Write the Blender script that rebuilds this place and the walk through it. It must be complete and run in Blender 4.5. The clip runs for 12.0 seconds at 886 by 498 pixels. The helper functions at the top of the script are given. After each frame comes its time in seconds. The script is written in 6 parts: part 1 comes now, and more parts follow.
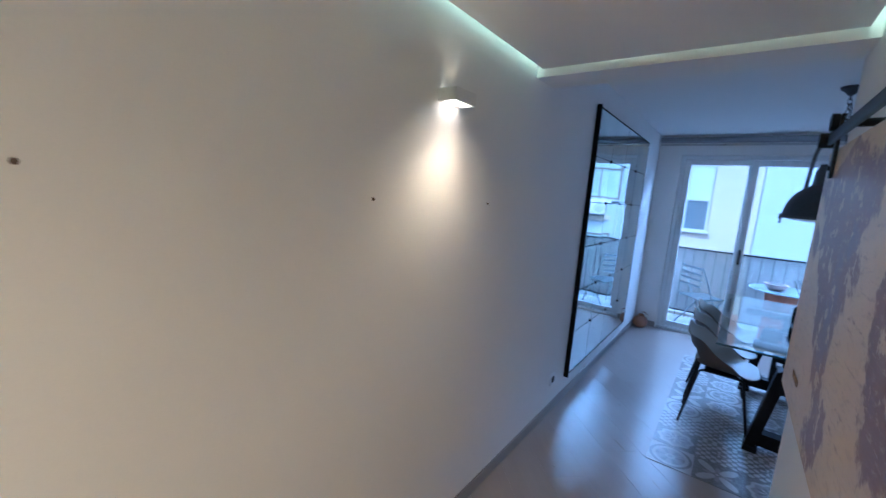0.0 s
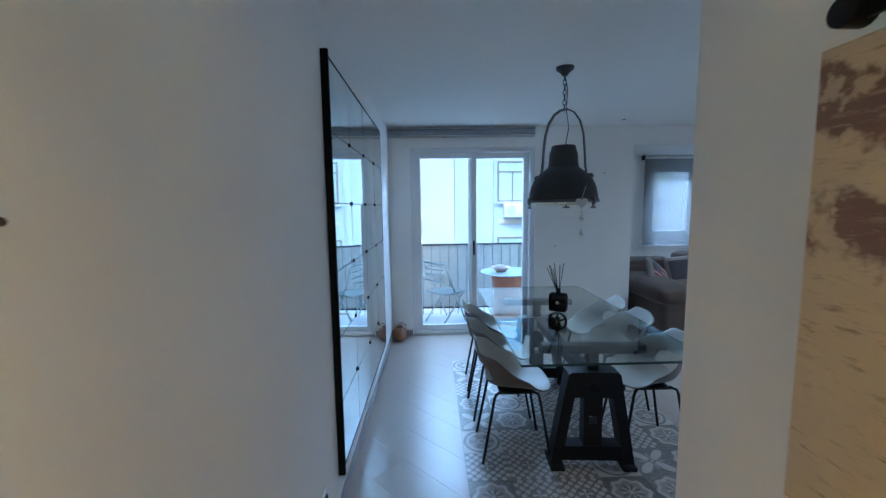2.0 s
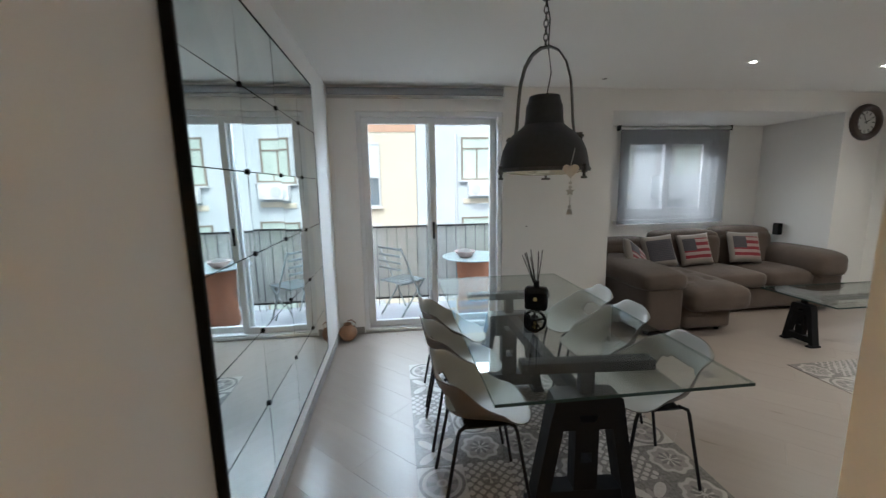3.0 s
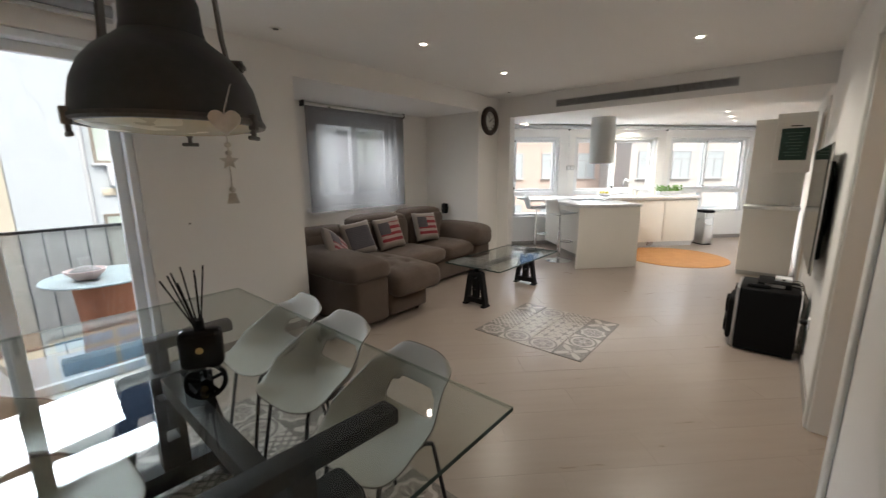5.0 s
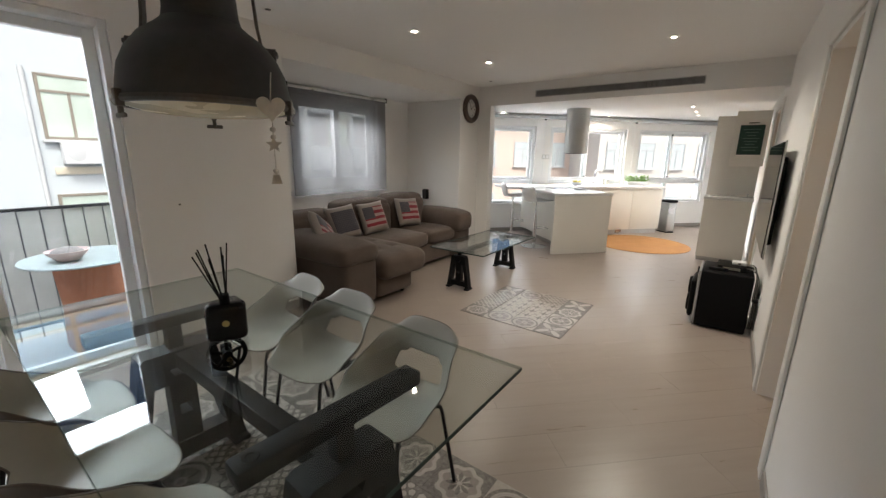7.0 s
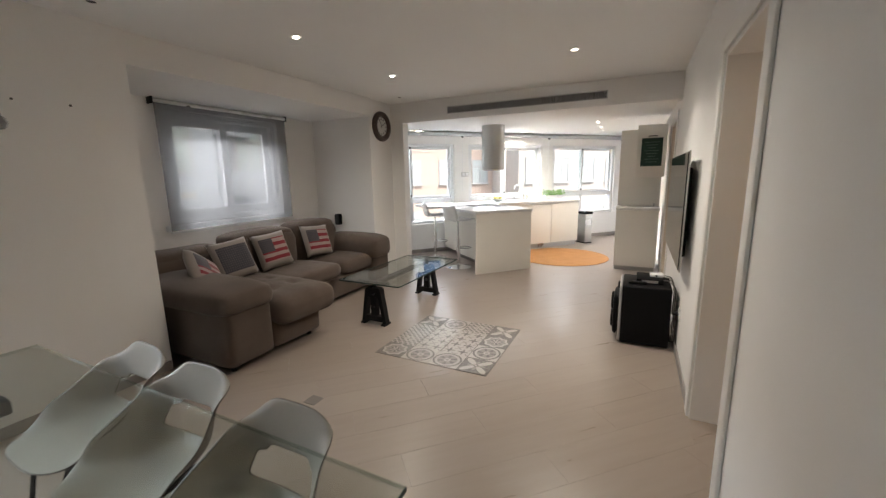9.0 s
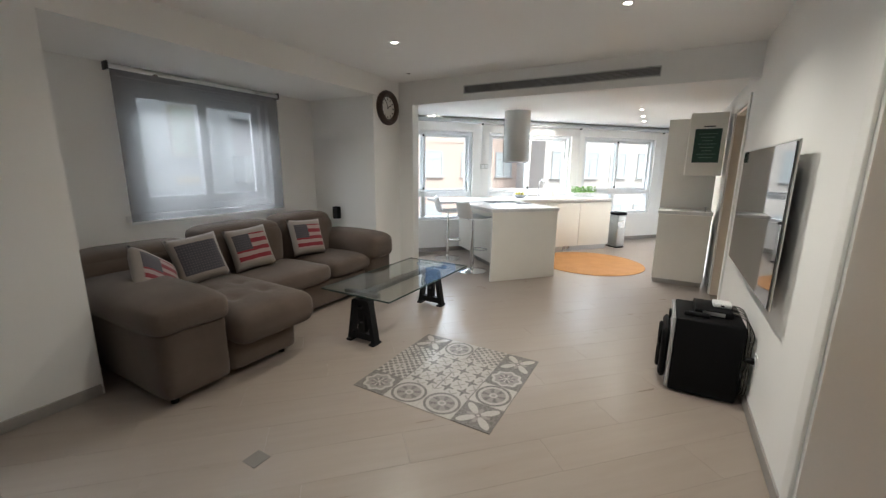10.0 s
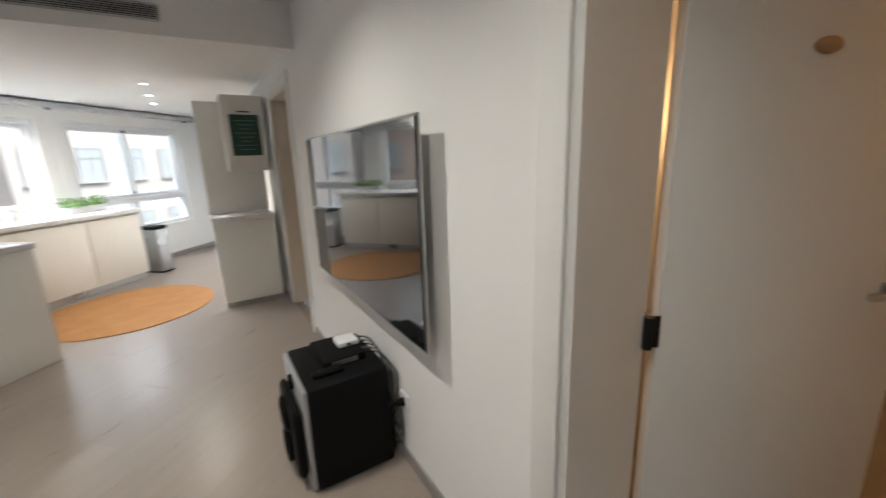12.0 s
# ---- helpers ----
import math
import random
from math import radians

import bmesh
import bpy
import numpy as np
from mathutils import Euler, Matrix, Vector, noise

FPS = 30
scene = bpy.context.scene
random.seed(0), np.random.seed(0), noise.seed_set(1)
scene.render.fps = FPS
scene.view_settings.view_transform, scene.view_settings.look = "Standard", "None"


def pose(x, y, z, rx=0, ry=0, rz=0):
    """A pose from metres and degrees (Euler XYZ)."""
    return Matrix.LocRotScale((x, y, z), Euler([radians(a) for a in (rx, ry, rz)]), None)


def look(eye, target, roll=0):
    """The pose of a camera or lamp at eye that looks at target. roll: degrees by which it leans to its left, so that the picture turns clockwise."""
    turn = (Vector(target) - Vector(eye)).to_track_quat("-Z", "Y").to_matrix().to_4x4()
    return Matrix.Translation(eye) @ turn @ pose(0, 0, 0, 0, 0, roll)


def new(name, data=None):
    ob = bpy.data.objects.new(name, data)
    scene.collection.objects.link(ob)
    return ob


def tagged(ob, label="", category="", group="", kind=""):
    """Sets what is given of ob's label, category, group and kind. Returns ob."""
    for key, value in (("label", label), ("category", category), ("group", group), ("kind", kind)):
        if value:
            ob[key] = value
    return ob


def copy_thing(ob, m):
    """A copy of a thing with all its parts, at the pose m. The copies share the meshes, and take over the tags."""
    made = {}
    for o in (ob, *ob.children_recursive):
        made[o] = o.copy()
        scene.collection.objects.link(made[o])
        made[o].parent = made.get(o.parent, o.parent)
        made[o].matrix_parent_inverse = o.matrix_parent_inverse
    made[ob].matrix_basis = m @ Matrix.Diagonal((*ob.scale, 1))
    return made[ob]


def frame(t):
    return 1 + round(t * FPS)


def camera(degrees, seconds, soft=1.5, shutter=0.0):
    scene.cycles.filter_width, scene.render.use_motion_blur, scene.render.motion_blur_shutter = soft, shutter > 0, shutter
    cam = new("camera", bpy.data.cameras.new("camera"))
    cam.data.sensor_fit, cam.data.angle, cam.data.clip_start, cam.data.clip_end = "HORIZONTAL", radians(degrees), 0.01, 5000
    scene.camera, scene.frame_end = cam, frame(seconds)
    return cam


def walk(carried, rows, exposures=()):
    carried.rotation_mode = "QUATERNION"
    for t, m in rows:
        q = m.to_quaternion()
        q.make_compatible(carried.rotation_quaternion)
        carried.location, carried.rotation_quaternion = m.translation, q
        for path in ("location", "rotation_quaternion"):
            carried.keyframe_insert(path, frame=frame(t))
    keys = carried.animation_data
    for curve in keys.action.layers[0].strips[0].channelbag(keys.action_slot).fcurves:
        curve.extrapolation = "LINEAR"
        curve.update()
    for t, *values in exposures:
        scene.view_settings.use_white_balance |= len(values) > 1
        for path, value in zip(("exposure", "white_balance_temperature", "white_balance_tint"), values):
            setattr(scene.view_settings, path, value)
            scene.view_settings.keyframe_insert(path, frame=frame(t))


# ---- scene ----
cam = camera(97.1, 12.0, soft=1.35, shutter=0.25)
PATH = [
    (0, (0.366, 0.253, 1.559), (-0.811, 1.842, 1.261), 4.2),
    (0.5, (0.204, 0.464, 1.548), (-0.592, 2.271, 1.231), 2.0),
    (1, (0.1, 0.754, 1.549), (-0.386, 2.682, 1.333), -1.0),
    (1.5, (-0.008, 1.02, 1.53), (-0.18, 3.002, 1.327), -1.1),
    (2, (-0.055, 1.335, 1.522), (0.0, 3.32, 1.308), -0.8),
    (2.5, (-0.021, 1.64, 1.516), (0.074, 3.616, 1.224), -1.2),
    (2.7, (0.01, 1.776, 1.501), (0.129, 3.748, 1.194), -1.1),
    (4.3, (0.361, 2.566, 1.41), (1.471, 4.191, 1.054), -1.3),
    (4.5, (0.399, 2.594, 1.419), (1.611, 4.142, 1.054), -1.1),
    (5, (0.446, 2.653, 1.413), (1.934, 3.929, 1.019), -0.5),
    (5.5, (0.374, 2.703, 1.427), (2.01, 3.776, 1.011), 0.5),
    (6, (0.3, 2.732, 1.429), (1.954, 3.765, 0.983), 0.9),
    (6.5, (0.246, 2.714, 1.413), (1.797, 3.887, 0.945), 1.0),
    (8.5, (0.412, 2.651, 1.432), (2.145, 3.572, 1.046), -0.6),
    (9, (0.701, 2.742, 1.425), (2.463, 3.615, 1.056), -1.1),
    (9.5, (1.047, 2.823, 1.411), (2.75, 3.788, 1.003), -0.7),
    (10, (1.398, 2.94, 1.413), (3.102, 3.904, 1.005), 0.6),
    (10.5, (1.738, 3.002, 1.398), (3.549, 3.733, 0.968), 0.1),
    (11, (2.086, 3.028, 1.383), (3.973, 3.446, 0.872), -0.8),
    (11.5, (2.411, 3.094, 1.407), (4.358, 2.952, 0.97), -1.1),
    (12, (2.632, 3.046, 1.418), (4.298, 2.039, 0.962), -2.0),
]
walk(cam, [(t, look(eye, target, roll)) for t, eye, target, roll in PATH],
     [(0, 1.98, 3700, 9), (1.0, 1.92, 3750, 9), (1.5, 2.0, 3850, 4), (2.0, 2.25, 4120, 0), (2.5, 2.45, 4600, -3), (2.7, 2.38, 5100, 0), (4.3, 2.1, 6400, 9), (5.5, 2.16, 6300, 10), (6.5, 2.15, 6350, 9), (8.5, 2.32, 6400, 11), (9.5, 2.3, 6200, 9), (10, 2.28, 5950, 6), (10.5, 2.28, 5950, 6), (11.5, 2.22, 5900, 6), (12, 2.1, 5950, 8)])

# ---- world and light ----
world = bpy.data.worlds.new("world")
scene.world = world
world.use_nodes = True
wn = world.node_tree
sky = wn.nodes.new("ShaderNodeTexSky")
sky.sky_type, sky.sun_disc = "NISHITA", False
sky.sun_elevation, sky.sun_rotation = radians(48), radians(200)
sky.dust_density, sky.air_density, sky.ozone_density = 5.0, 0.75, 0.4
wn.nodes["Background"].inputs["Strength"].default_value = 0.047
wn.links.new(sky.outputs[0], wn.nodes["Background"].inputs["Color"])
sun = new("sun", bpy.data.lights.new("sun", "SUN"))
sun.data.energy, sun.data.angle, sun.data.color = 0.72, radians(14.0), (1.0, 0.96, 0.90)
sun.matrix_world = look((-4, -10, 14), (0, 0, 0))
KA = -41.3
KIT = pose(0, 0, 0, 0, 0, KA)


def lamp(name, kind, m, energy, color, size=0.1, size_y=None, spot=None):
    d = bpy.data.lights.new(name, kind)
    d.energy, d.color = energy, color
    if kind == "AREA":
        d.size = size
        if size_y:
            d.shape, d.size_y = "RECTANGLE", size_y
    else:
        d.shadow_soft_size = size
    if spot:
        d.spot_size, d.spot_blend = radians(spot), 1.0
    ob = new(name, d)
    ob.matrix_world = m
    return ob


def portal(m, w, h):
    ob = lamp("sky_portal", "AREA", m, 1, (1, 1, 1), w, h)
    ob.data.cycles.is_portal = True


portal(look((0.42, 6.02, 1.1), (0.42, 3, 1.1)), 1.6, 2.2)
portal(KIT @ look((3.1, 9.62, 1.2), (3.1, 5, 1.2)), 5.8, 2.0)
portal(look((3.73, 7.2, 1.55), (3.73, 3, 1.55)), 1.3, 1.2)
# hall sconce, shining mainly down the wall and a little up
WARM = (1.0, 0.55, 0.19)
lamp("sconce_light", "SPOT", look((-0.42, 1.45, 1.858), (-0.10, 1.40, 0.3)), 1.8, WARM, 0.05, spot=158)
lamp("sconce_beam", "SPOT", look((-0.42, 1.45, 1.858), (-0.47, 1.25, 0.1)), 2.8, WARM, 0.03, spot=96)
lamp("sconce_uplight", "SPOT", look((-0.50, 1.45, 1.925), (-0.52, 1.45, 3.0)), 0.1, WARM, 0.02, spot=120)
# ceiling lamps that are lit
for x, y, z, e in ((2.965, 5.005, 2.40, 4), (4.248, 5.035, 2.40, 12), (4.28, 3.278, 2.40, 20), (2.965, 3.28, 2.40, 13), (7.65, 3.37, 2.20, 15), (8.42, 3.39, 2.20, 10), (7.0, 6.3, 2.20, 7), (8.4, 4.8, 2.20, 15)):
    lamp("downlight_lamp", "SPOT", look((x, y, z), (x, y, 0)), e, (1.0, 0.90, 0.76), 0.018, spot=140)
# two unseen lamps, placed to give the warm glow behind the open door
lamp("bedroom_lamp", "POINT", Matrix.Translation((4.42, 0.12, 1.7)), 2.6, (1.0, 0.52, 0.20), 0.12)
lamp("door_glow_fill", "POINT", Matrix.Translation((2.2, 0.5, 1.75)), 0.7, (1.0, 0.50, 0.18), 0.1)
# unseen warm fill, added behind the walk's start to brighten the hall walls
lamp("hall_fill", "SPOT", look((0.05, -0.9, 2.17), (0.0, -0.6, 0)), 46, WARM, 0.06, spot=140)
# area lamps added outside as sky fill, shining down past the window heads
lamp("sky_fill_balcony", "AREA", look((0.42, 6.75, 2.7), (0.42, 4.6, 0.6)), 48, (0.86, 0.93, 1.0), 2.6, 0.7)
lamp("sky_fill_courtyard", "AREA", look((-0.6, 12.0, 4.6), (1.0, 3.0, 1.2)), 65, (0.88, 0.94, 1.0), 4.5, 0.85)
lamp("sky_fill_street", "AREA", KIT @ look((3.0, 15.2, 4.9), (3.0, 7.0, 1.2)), 130, (0.95, 0.97, 1.0), 7.5, 1.6)
for u in (1.15, 2.95, 4.9):
    lamp("sky_fill_kitchen", "AREA", KIT @ look((u, 10.3, 2.75), (u, 8.2, 0.9)), 36, (0.97, 0.98, 1.0), 1.8, 1.2)
lamp("sky_fill_niche", "AREA", look((3.73, 7.75, 2.8), (3.73, 6.9, 1.5)), 55, (0.97, 0.98, 1.0), 1.6, 0.7)


# ---- materials ----
class Nodes:
    """Short forms for building a node material."""

    def __init__(self, name):
        self.m = bpy.data.materials.new(name)
        self.m.use_nodes = True
        self.t = self.m.node_tree
        self.p = self.t.nodes["Principled BSDF"]

    def put(self, sock, v):
        if hasattr(v, "is_linked"):
            self.t.links.new(v, sock)
        elif isinstance(v, (tuple, list)) and len(v) == 3 and len(sock.default_value) == 4:
            sock.default_value = (*v, 1)
        else:
            sock.default_value = v

    def math(self, op, a, b=0.0, c=0.0):
        n = self.t.nodes.new("ShaderNodeMath")
        n.operation = op
        for i, v in enumerate((a, b, c)):
            self.put(n.inputs[i], v)
        return n.outputs[0]

    def coord(self, kind="Object"):
        return self.t.nodes.new("ShaderNodeTexCoord").outputs[kind]

    def scaled(self, v, s, rot=(0, 0, 0), loc=(0, 0, 0)):
        n = self.t.nodes.new("ShaderNodeMapping")
        self.put(n.inputs["Vector"], v)
        n.inputs["Scale"].default_value = s
        n.inputs["Rotation"].default_value = rot
        n.inputs["Location"].default_value = loc
        return n.outputs[0]

    def noise(self, v, scale, detail=4, rough=0.55):
        n = self.t.nodes.new("ShaderNodeTexNoise")
        self.put(n.inputs["Vector"], v)
        n.inputs["Scale"].default_value, n.inputs["Detail"].default_value, n.inputs["Roughness"].default_value = scale, detail, rough
        return n.outputs["Fac"]

    def ramp(self, f, a, b, lo=0.0, hi=1.0):
        n = self.t.nodes.new("ShaderNodeMapRange")
        for i, v in enumerate((f, a, b, lo, hi)):
            self.put(n.inputs[i], v)
        return n.outputs[0]

    def mix(self, f, a, b):
        n = self.t.nodes.new("ShaderNodeMix")
        n.data_type = "RGBA"
        self.put(n.inputs[0], f)
        self.put(n.inputs[6], a)
        self.put(n.inputs[7], b)
        return n.outputs[2]

    def split(self, v):
        n = self.t.nodes.new("ShaderNodeSeparateXYZ")
        self.put(n.inputs[0], v)
        return n.outputs

    def random(self):
        return self.t.nodes.new("ShaderNodeObjectInfo").outputs["Random"]

    def bump(self, h, strength, dist=0.01):
        n = self.t.nodes.new("ShaderNodeBump")
        n.inputs["Strength"].default_value, n.inputs["Distance"].default_value = strength, dist
        self.put(n.inputs["Height"], h)
        self.put(self.p.inputs["Normal"], n.outputs[0])

    def set(self, **kw):
        for k, v in kw.items():
            self.put(self.p.inputs[{"color": "Base Color", "rough": "Roughness", "metal": "Metallic", "trans": "Transmission Weight", "ior": "IOR", "glow": "Emission Color", "glow_s": "Emission Strength", "sheen": "Sheen Weight", "coat": "Coat Weight", "spec": "Specular IOR Level"}[k]], v)
        return self.m


def shade(c, f):
    return tuple(max(0.0, min(1.0, x * f)) for x in c)


def plain(name, c, rough=0.5, metal=0.0, vary=0.08, scale=3.0, fine=60.0, bump=0.08, dist=0.002, spread=0.0, sheen_vary=0.06, **kw):
    """A surface with broad and fine variation and a little relief."""
    n = Nodes(name)
    v = n.coord()
    broad, grain = n.noise(v, scale, 3), n.noise(v, fine, 3)
    f = n.math("ADD", n.math("MULTIPLY", broad, 0.6), n.math("MULTIPLY", grain, 0.4))
    if spread:
        f = n.math("ADD", f, n.math("MULTIPLY", n.math("SUBTRACT", n.random(), 0.5), spread))
    col = n.mix(n.ramp(f, 0.3, 0.7), shade(c, 1 - vary), shade(c, 1 + vary))
    n.bump(grain, bump, dist)
    return n.set(color=col, rough=n.ramp(broad, 0.3, 0.7, max(0.02, rough - sheen_vary), min(1, rough + sheen_vary)), metal=metal, **kw)


def pane_glass(name, tint, gloss=1.0, power=5.0, most=0.62):
    """Thin clear glass: see-through with a Fresnel gloss."""
    m = bpy.data.materials.new(name)
    m.use_nodes = True
    t = m.node_tree
    t.nodes.remove(t.nodes["Principled BSDF"])
    tr, gl, lw, pw, mr, mx = (t.nodes.new("ShaderNode" + k) for k in ("BsdfTransparent", "BsdfGlossy", "LayerWeight", "Math", "MapRange", "MixShader"))
    tr.inputs[0].default_value = (*tint, 1)
    gl.inputs["Roughness"].default_value = 0.0
    lw.inputs[0].default_value = 0.5
    pw.operation = "POWER"
    pw.inputs[1].default_value = power
    t.links.new(lw.outputs["Facing"], pw.inputs[0])
    t.links.new(pw.outputs[0], mr.inputs[0])
    mr.inputs[3].default_value, mr.inputs[4].default_value = 0.03 * gloss, most
    t.links.new(mr.outputs[0], mx.inputs[0])
    t.links.new(tr.outputs[0], mx.inputs[1])
    t.links.new(gl.outputs[0], mx.inputs[2])
    t.links.new(mx.outputs[0], t.nodes["Material Output"].inputs[0])
    return m


def glow(name, c, s):
    n = Nodes(name)
    return n.set(color=c, glow=c, glow_s=s)


WALL = plain("wall_paint", (0.85, 0.84, 0.82), 0.75, vary=0.025, scale=1.2, fine=180, bump=0.12, dist=0.0015)
CEIL = plain("ceiling_paint", (0.85, 0.845, 0.83), 0.8, vary=0.02, scale=0.8, fine=150, bump=0.06, dist=0.001)
TRIM = plain("white_lacquer", (0.80, 0.79, 0.76), 0.55, vary=0.02, scale=4, fine=90, bump=0.02)
CREAM_TRIM = plain("cream_lacquer", (0.66, 0.58, 0.48), 0.4, vary=0.03, scale=4, fine=90, bump=0.02)
BASEB = plain("grey_skirting", (0.30, 0.28, 0.26), 0.5, vary=0.08, scale=5)
PVC = plain("white_window_frame", (0.78, 0.79, 0.80), 0.35, vary=0.02, bump=0.01)
BLACK = plain("black_plastic", (0.006, 0.006, 0.0065), 0.55, vary=0.2, fine=200, bump=0.1, spec=0.1)
IRON = plain("black_iron", (0.02, 0.02, 0.021), 0.45, 0.7, vary=0.2, fine=120, bump=0.15)
STEEL = plain("brushed_steel", (0.55, 0.55, 0.54), 0.32, 1.0, vary=0.06, fine=150, bump=0.04)
CHROME = plain("chrome", (0.75, 0.75, 0.75), 0.12, 1.0, vary=0.02, bump=0.01)
STOOLW = plain("white_stool_plastic", (0.74, 0.75, 0.75), 0.35, vary=0.02, scale=6, bump=0.02)
SHELL = plain("white_shell_plastic", (0.34, 0.323, 0.283), 0.45, vary=0.03, scale=6, bump=0.04)
# darker brown for the outer side of the chair shells
SHELL_BACK = plain("dark_shell_back", (0.115, 0.095, 0.08), 0.45, vary=0.05, scale=6, bump=0.04)
LAMPGREY = plain("dark_grey_enamel", (0.045, 0.046, 0.050), 0.48, 0.3, vary=0.25, scale=5, fine=40, bump=0.15)
STRAP = plain("aged_steel_strap", (0.12, 0.115, 0.11), 0.45, 0.8, vary=0.3, scale=9, fine=60, bump=0.2)
GREYWOOD = plain("dark_grey_trestle_paint", (0.010, 0.010, 0.011), 0.55, vary=0.2, scale=8, bump=0.1, spec=0.16)
LACQ = plain("white_kitchen_lacquer", (0.83, 0.805, 0.745), 0.4, sheen_vary=0.01, vary=0.02, bump=0.01)
STONE = plain("white_worktop", (0.80, 0.80, 0.79), 0.25, vary=0.03, fine=220, bump=0.01)
GLASS = pane_glass("clear_glass", (0.97, 0.985, 0.985))
TABLE_GLASS = pane_glass("greenish_table_glass", (0.90, 0.93, 0.915), 1.1, 4.8, 0.94)
LONG_EDGE = pane_glass("long_glass_edge", (0.86, 0.89, 0.875), 0.3, 5.0, 0.12)
EDGE_GLASS = plain("glass_edge", (0.03, 0.055, 0.05), 0.45, vary=0.1, bump=0.0, spec=0.2)
n = Nodes("aged_mirror")
MIRROR = n.set(color=n.mix(n.ramp(n.noise(n.coord(), 2.2, 5), 0.45, 0.75), (0.80, 0.86, 0.86), (0.66, 0.74, 0.74)), metal=1.0, rough=0.02)
n = Nodes("tv_screen")
SCREEN = n.set(color=(0.012, 0.012, 0.013), rough=0.04, spec=0.85, coat=0.15)
n = Nodes("sofa_fabric")
v = n.coord()
wv = n.noise(v, 260, 2)
FABRIC = n.set(color=n.mix(n.ramp(n.math("ADD", n.math("MULTIPLY", n.noise(v, 4, 4), 0.55), n.math("MULTIPLY", wv, 0.45)), 0.3, 0.7), (0.066, 0.047, 0.036), (0.118, 0.086, 0.067)), rough=0.95, sheen=0.12)
n.bump(n.math("ADD", wv, n.math("MULTIPLY", n.noise(v, 14, 3), 0.6)), 0.35, 0.006)
n = Nodes("roller_fabric")
v = n.coord()
tr = n.t.nodes.new("ShaderNodeBsdfTransparent")
tl = n.t.nodes.new("ShaderNodeBsdfTranslucent")
m1 = n.t.nodes.new("ShaderNodeMixShader")
m2 = n.t.nodes.new("ShaderNodeMixShader")
n.set(color=n.mix(n.noise(v, 90, 3), (0.21, 0.21, 0.22), (0.27, 0.27, 0.28)), rough=0.9)
tl.inputs[0].default_value = (0.30, 0.30, 0.30, 1)
m1.inputs[0].default_value, m2.inputs[0].default_value = 0.45, 0.46
n.t.links.new(n.p.outputs[0], m1.inputs[1])
n.t.links.new(tl.outputs[0], m1.inputs[2])
n.t.links.new(m1.outputs[0], m2.inputs[1])
n.t.links.new(tr.outputs[0], m2.inputs[2])
n.t.links.new(m2.outputs[0], n.t.nodes["Material Output"].inputs[0])
ROLLER = n.m
n = Nodes("wood_look_plank")
v = n.coord()
rnd = n.random()
st = n.scaled(v, (1.6, 16.0, 1.0))
offs = n.t.nodes.new("ShaderNodeVectorMath")
offs.operation = "ADD"
n.put(offs.inputs[0], st)
cb = n.t.nodes.new("ShaderNodeCombineXYZ")
n.put(cb.inputs[0], n.math("MULTIPLY", rnd, 37.0))
n.put(cb.inputs[1], n.math("MULTIPLY", rnd, 91.0))
n.put(offs.inputs[1], cb.outputs[0])
grain = n.noise(offs.outputs[0], 1.0, 6, 0.6)
f = n.math("ADD", n.math("MULTIPLY", grain, 0.82), n.math("MULTIPLY", rnd, 0.18))
PLANK = n.set(color=n.mix(n.ramp(f, 0.25, 0.8), (0.278, 0.229, 0.193), (0.322, 0.271, 0.231)), rough=n.ramp(grain, 0.3, 0.7, 0.27, 0.34))
n.bump(grain, 0.035, 0.002)
GROUT = plain("floor_grout", (0.28, 0.236, 0.20), 0.8, vary=0.1)


